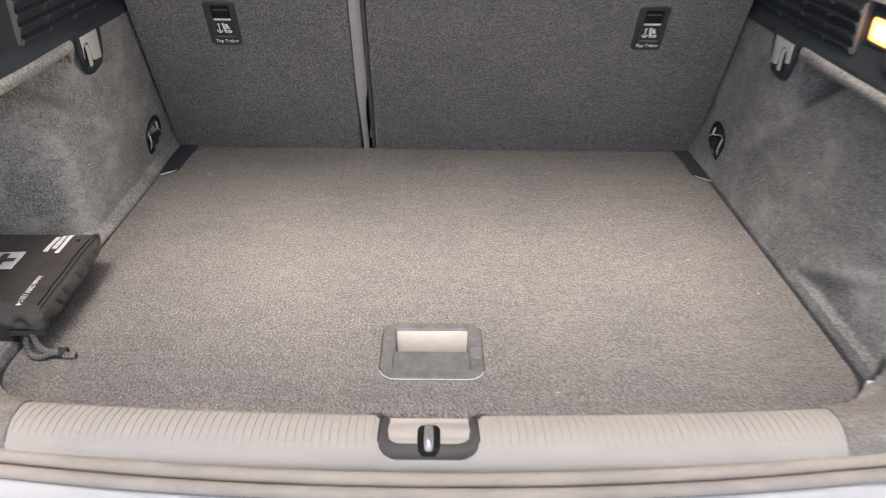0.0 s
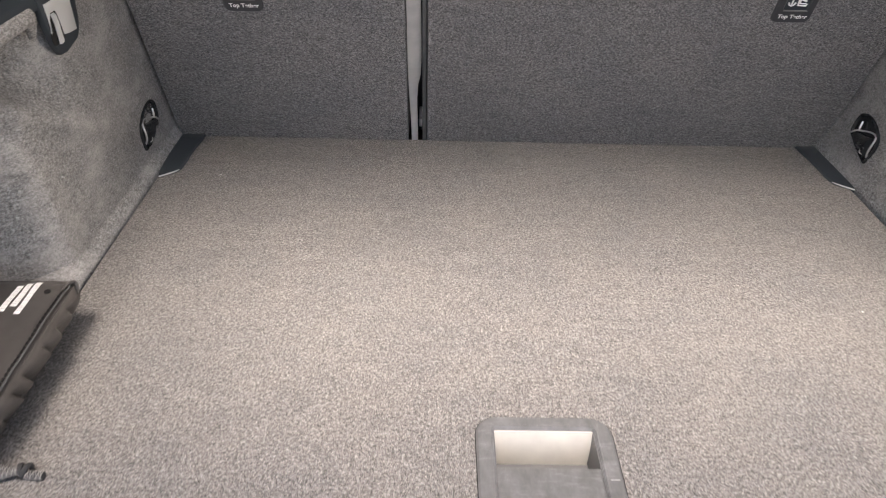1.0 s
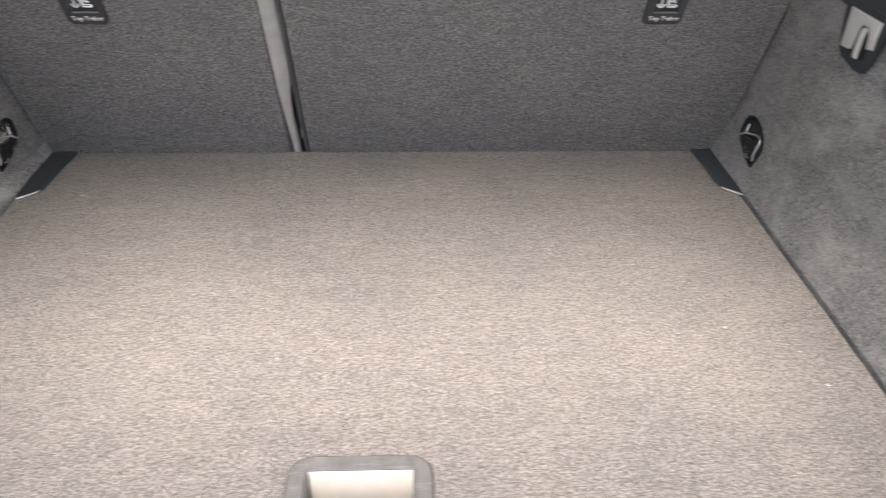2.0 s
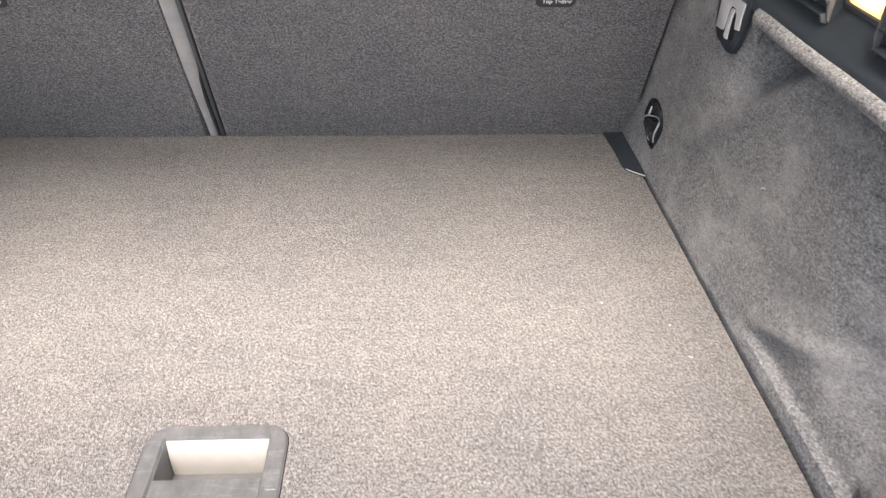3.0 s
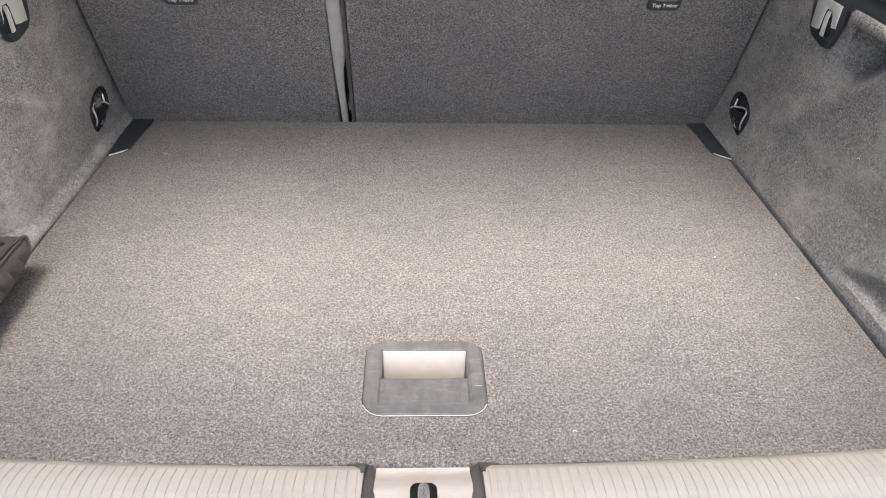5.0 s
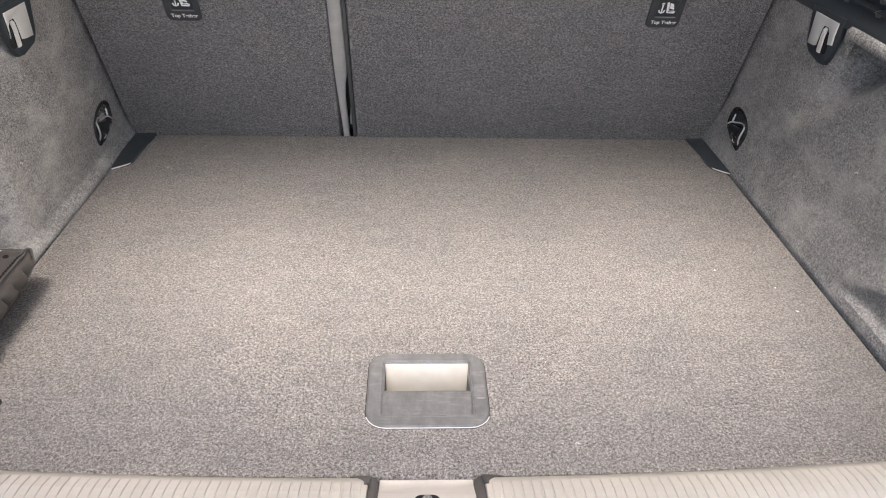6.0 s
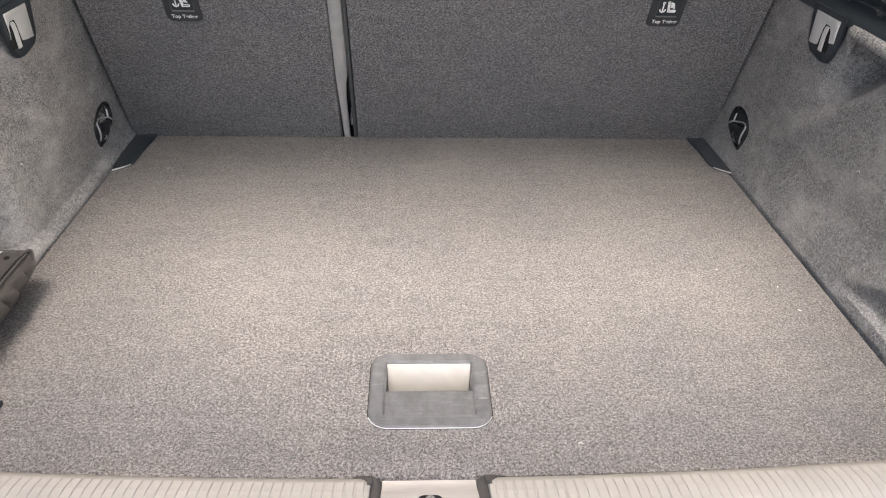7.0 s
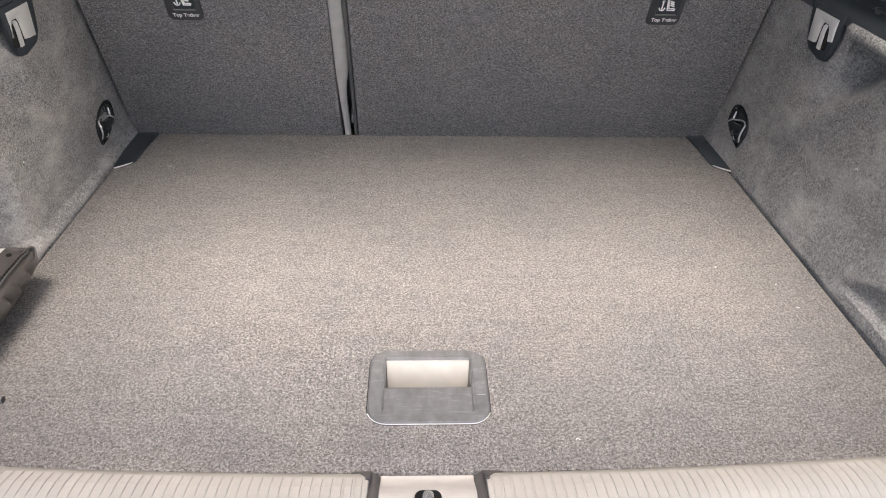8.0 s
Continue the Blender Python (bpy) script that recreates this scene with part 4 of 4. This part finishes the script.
cord_thing = part("drawstring", tube(cord, 0.0038, 12), CORD, bag, "grey and black braided drawstring")
knot = []
for k in range(26):
    a = k * 0.75
    knot.append((-0.470 + 0.004 * math.cos(a * 0.5), 0.307 + 0.0052 * math.cos(a), 0.0066 + 0.005 * math.sin(a)))
part("knot", tube(knot, 0.0024, 8), CORD, cord_thing, "knot near the end")


def braid(path, r, pitch, parent):
    """Light strands wound both ways round a cord."""
    pts = [Vector(q) for q in path]
    for a0, twist in ((0.0, 1), (1.6, 1), (3.1, 1), (4.7, 1), (0.8, -1), (3.9, -1)):
        n = len(pts) * 7
        out = []
        for k in range(n):
            f = k / (n - 1) * (len(pts) - 1.001)
            i = int(f)
            t = (pts[i + 1] - pts[i]).normalized()
            side = t.cross(Vector((0.2, 0.3, 1))).normalized()
            a = a0 + twist * k / n * pitch
            out.append(pts[i].lerp(pts[i + 1], f - i) + r * (math.cos(a) * side + math.sin(a) * t.cross(side)))
        part("strand", tube(out, 0.00036, 5), BRAID, parent, "light braid strand")


braid(cord, 0.0037, 62.0, cord_thing)
loop_pts = curved([(-0.513, 0.330, 0.030), (-0.516, 0.314, 0.018), (-0.508, 0.303, 0.007), (-0.496, 0.299, 0.005), (-0.484, 0.302, 0.008), (-0.474, 0.305, 0.009)], 26)
cord_loop = part("loop", tube(loop_pts, 0.0036, 10), CORD, cord_thing, "loop of the cord")
braid(loop_pts, 0.0035, 50.0, cord_loop)

# ---- ribs of the loading sill ----
def rib_mesh():
    bm = bmesh.new()
    prof = [(-0.003, 0.0065), (-0.012, 0.0175), (-0.026, 0.0215), (-0.042, 0.0225), (-0.056, 0.020), (-0.063, 0.0165)]
    rows = []
    for k, (p, q) in enumerate(prof):
        lift = (0.0002, 0.0010, 0.0011, 0.0009, 0.0003, -0.0006)[k]
        w = 0.0041
        rows.append([bm.verts.new((x, p, q + h)) for x, h in ((-w, -0.001), (-w * 0.75, lift), (w * 0.75, lift), (w, -0.001))])
    for a, b in zip(rows, rows[1:]):
        band(bm, a, b, False)
    bm.faces.new(rows[0]), bm.faces.new(list(reversed(rows[-1])))
    return bake(bm, "rib", SILL, False)


rib_me = rib_mesh()
for x0, x1 in ((-0.455, -0.0705), (0.0555, 0.442)):
    n = round((x1 - x0) / 0.0092)
    for k in range(n + 1):
        x = x0 + (x1 - x0) * k / n
        part("rib", rib_me, SILL, sill, at=pose(x, sill_y(x), 0, 0, 0, math.degrees(math.atan(0.16 * x))))

# ---- loose pile of the felts: short curled fibres lying on each surface ----
def fibre_felt(name, base, vary):
    m = material(name, base, 0.9, 0.0, 0.15)
    n, l = m.node_tree.nodes, m.node_tree.links
    g = n.new("ShaderNodeNewGeometry")
    set_base(m, ramp(m, g.outputs["Random Per Island"], [(0.0, tinted(base, 1 - 0.8 * vary)), (0.4, tinted(base, 1 - 0.4 * vary, -0.02)), (0.7, tinted(base, 1 + 0.25 * vary, 0.03)), (1.0, tinted(base, 1 + 1.5 * vary, 0.04))]))
    return m


def pile(name, base, at, across, along, normal, parent, seed, spread=9.0, length=(0.0016, 0.0036), width=0.00055, vary=1.0):
    """Fibres at the points at, flat between the ways across and along, lifted along normal; each is a bent strip of two quads."""
    rng = np.random.default_rng(seed)
    n = len(at)
    a = rng.uniform(-1, 1, n) * np.minimum(spread, np.pi)
    bend = rng.normal(0, 0.7, n)
    size = rng.uniform(length[0], length[1], n) / 2
    w = width * rng.uniform(0.7, 1.3, n)
    lift = rng.uniform(0.0002, 0.0007, (n, 3))
    rows = []
    for k, (f, turn) in enumerate(((-1.0, -0.5), (0.0, 0.0), (1.0, 0.5))):
        c, q = np.cos(a + turn * bend), np.sin(a + turn * bend)
        mid = at + (f * size)[:, None] * (c[:, None] * across + q[:, None] * along) + lift[:, k:k + 1] * normal
        side = (w * (1.0 if k == 1 else 0.6))[:, None] * (-q[:, None] * across + c[:, None] * along) / 2
        rows += [mid - side, mid + side]
    co = np.stack(rows, axis=1).reshape(-1, 3)
    first = (np.arange(n) * 6)[:, None]
    quads = np.concatenate([first + np.array([[0, 1, 3, 2]]), first + np.array([[2, 3, 5, 4]])], axis=1).reshape(-1, 4)
    me = bpy.data.meshes.new(name)
    me.vertices.add(len(co))
    me.vertices.foreach_set("co", co.ravel())
    me.loops.add(quads.size)
    me.loops.foreach_set("vertex_index", quads.ravel().astype(np.int32))
    me.polygons.add(len(quads))
    me.polygons.foreach_set("loop_start", (np.arange(len(quads)) * 4).astype(np.int32))
    me.update()
    me.materials.append(fibre_felt(name + "_felt", base, vary))
    return tagged(part(name, me, None, parent, "loose felt fibres"), kind="stuff")


rng = np.random.default_rng(5)
X, Y, Z = np.array([[1.0, 0, 0]]), np.array([[0, 1.0, 0]]), np.array([[0, 0, 1.0]])
n = 290000
pts = np.column_stack([rng.uniform(-0.529, 0.5240, n), rng.uniform(0.212, 1.0, n), np.zeros(n)])
keep = (np.abs(pts[:, 0] - HX) > 0.066) | (np.abs(pts[:, 1] - HY + 0.0015) > 0.058)
reach = np.clip(np.where(pts[:, 0] > 0, pts[:, 0] + 0.0062, -pts[:, 0]) - 0.461, 0, 0.075)
keep &= pts[:, 1] > np.maximum(0.211 + 0.07 * pts[:, 0] ** 2, floor_front(0.46) + 0.078 - np.sqrt(0.075 ** 2 - reach ** 2))
pile("felt_nap", (0.245, 0.237, 0.230), pts[keep], X, Y, Z, boot_floor, 11, length=(0.0012, 0.0028), width=0.00042)

for seat, x0, x1, seed in ((left_seat, -0.535, -0.163, 21), (right_seat, -0.122, 0.535, 22)):
    n = round((x1 - x0) * 125000)
    uv = np.column_stack([rng.uniform(x0, x1, n), rng.uniform(0.0, 0.40, n)])
    cx = -0.383 if x0 < -0.3 else 0.3735
    uv = uv[(np.abs(uv[:, 0] - cx) > 0.03) | (np.abs(uv[:, 1] - 0.3045) > 0.049)]
    at = np.column_stack([uv[:, 0], 1.0 + LEAN_.y * uv[:, 1], LEAN_.z * uv[:, 1]])
    pile("felt_nap", (0.208, 0.205, 0.207), at, X, np.array([list(LEAN_)]), np.array([list(FACE)]), seat, seed, 0.9)

for s, trim in trims.items():
    n = 62000
    at, along, out = [], [], []
    for y, q in zip(rng.uniform(0.256, 0.995, n), rng.uniform(0.0, 1.0, n)):
        a, b, c = (Vector(wall_point(s, *g)) for g in ((y, q), (y + 0.004, q), (y, q + 0.012)))
        e, f = (b - a).normalized(), (c - a).normalized()
        g = e.cross(f).normalized()
        at.append(a), along.append((e, f)), out.append(g if g.x * s < 0 else -g)
    pile("felt_nap", (0.258, 0.257, 0.256), np.array(at), np.array([list(e) for e, f in along]), np.array([list(f) for e, f in along]), np.array([list(g) for g in out]), trim, 31 + s, length=(0.0014, 0.0040), width=0.0004, vary=0.6)
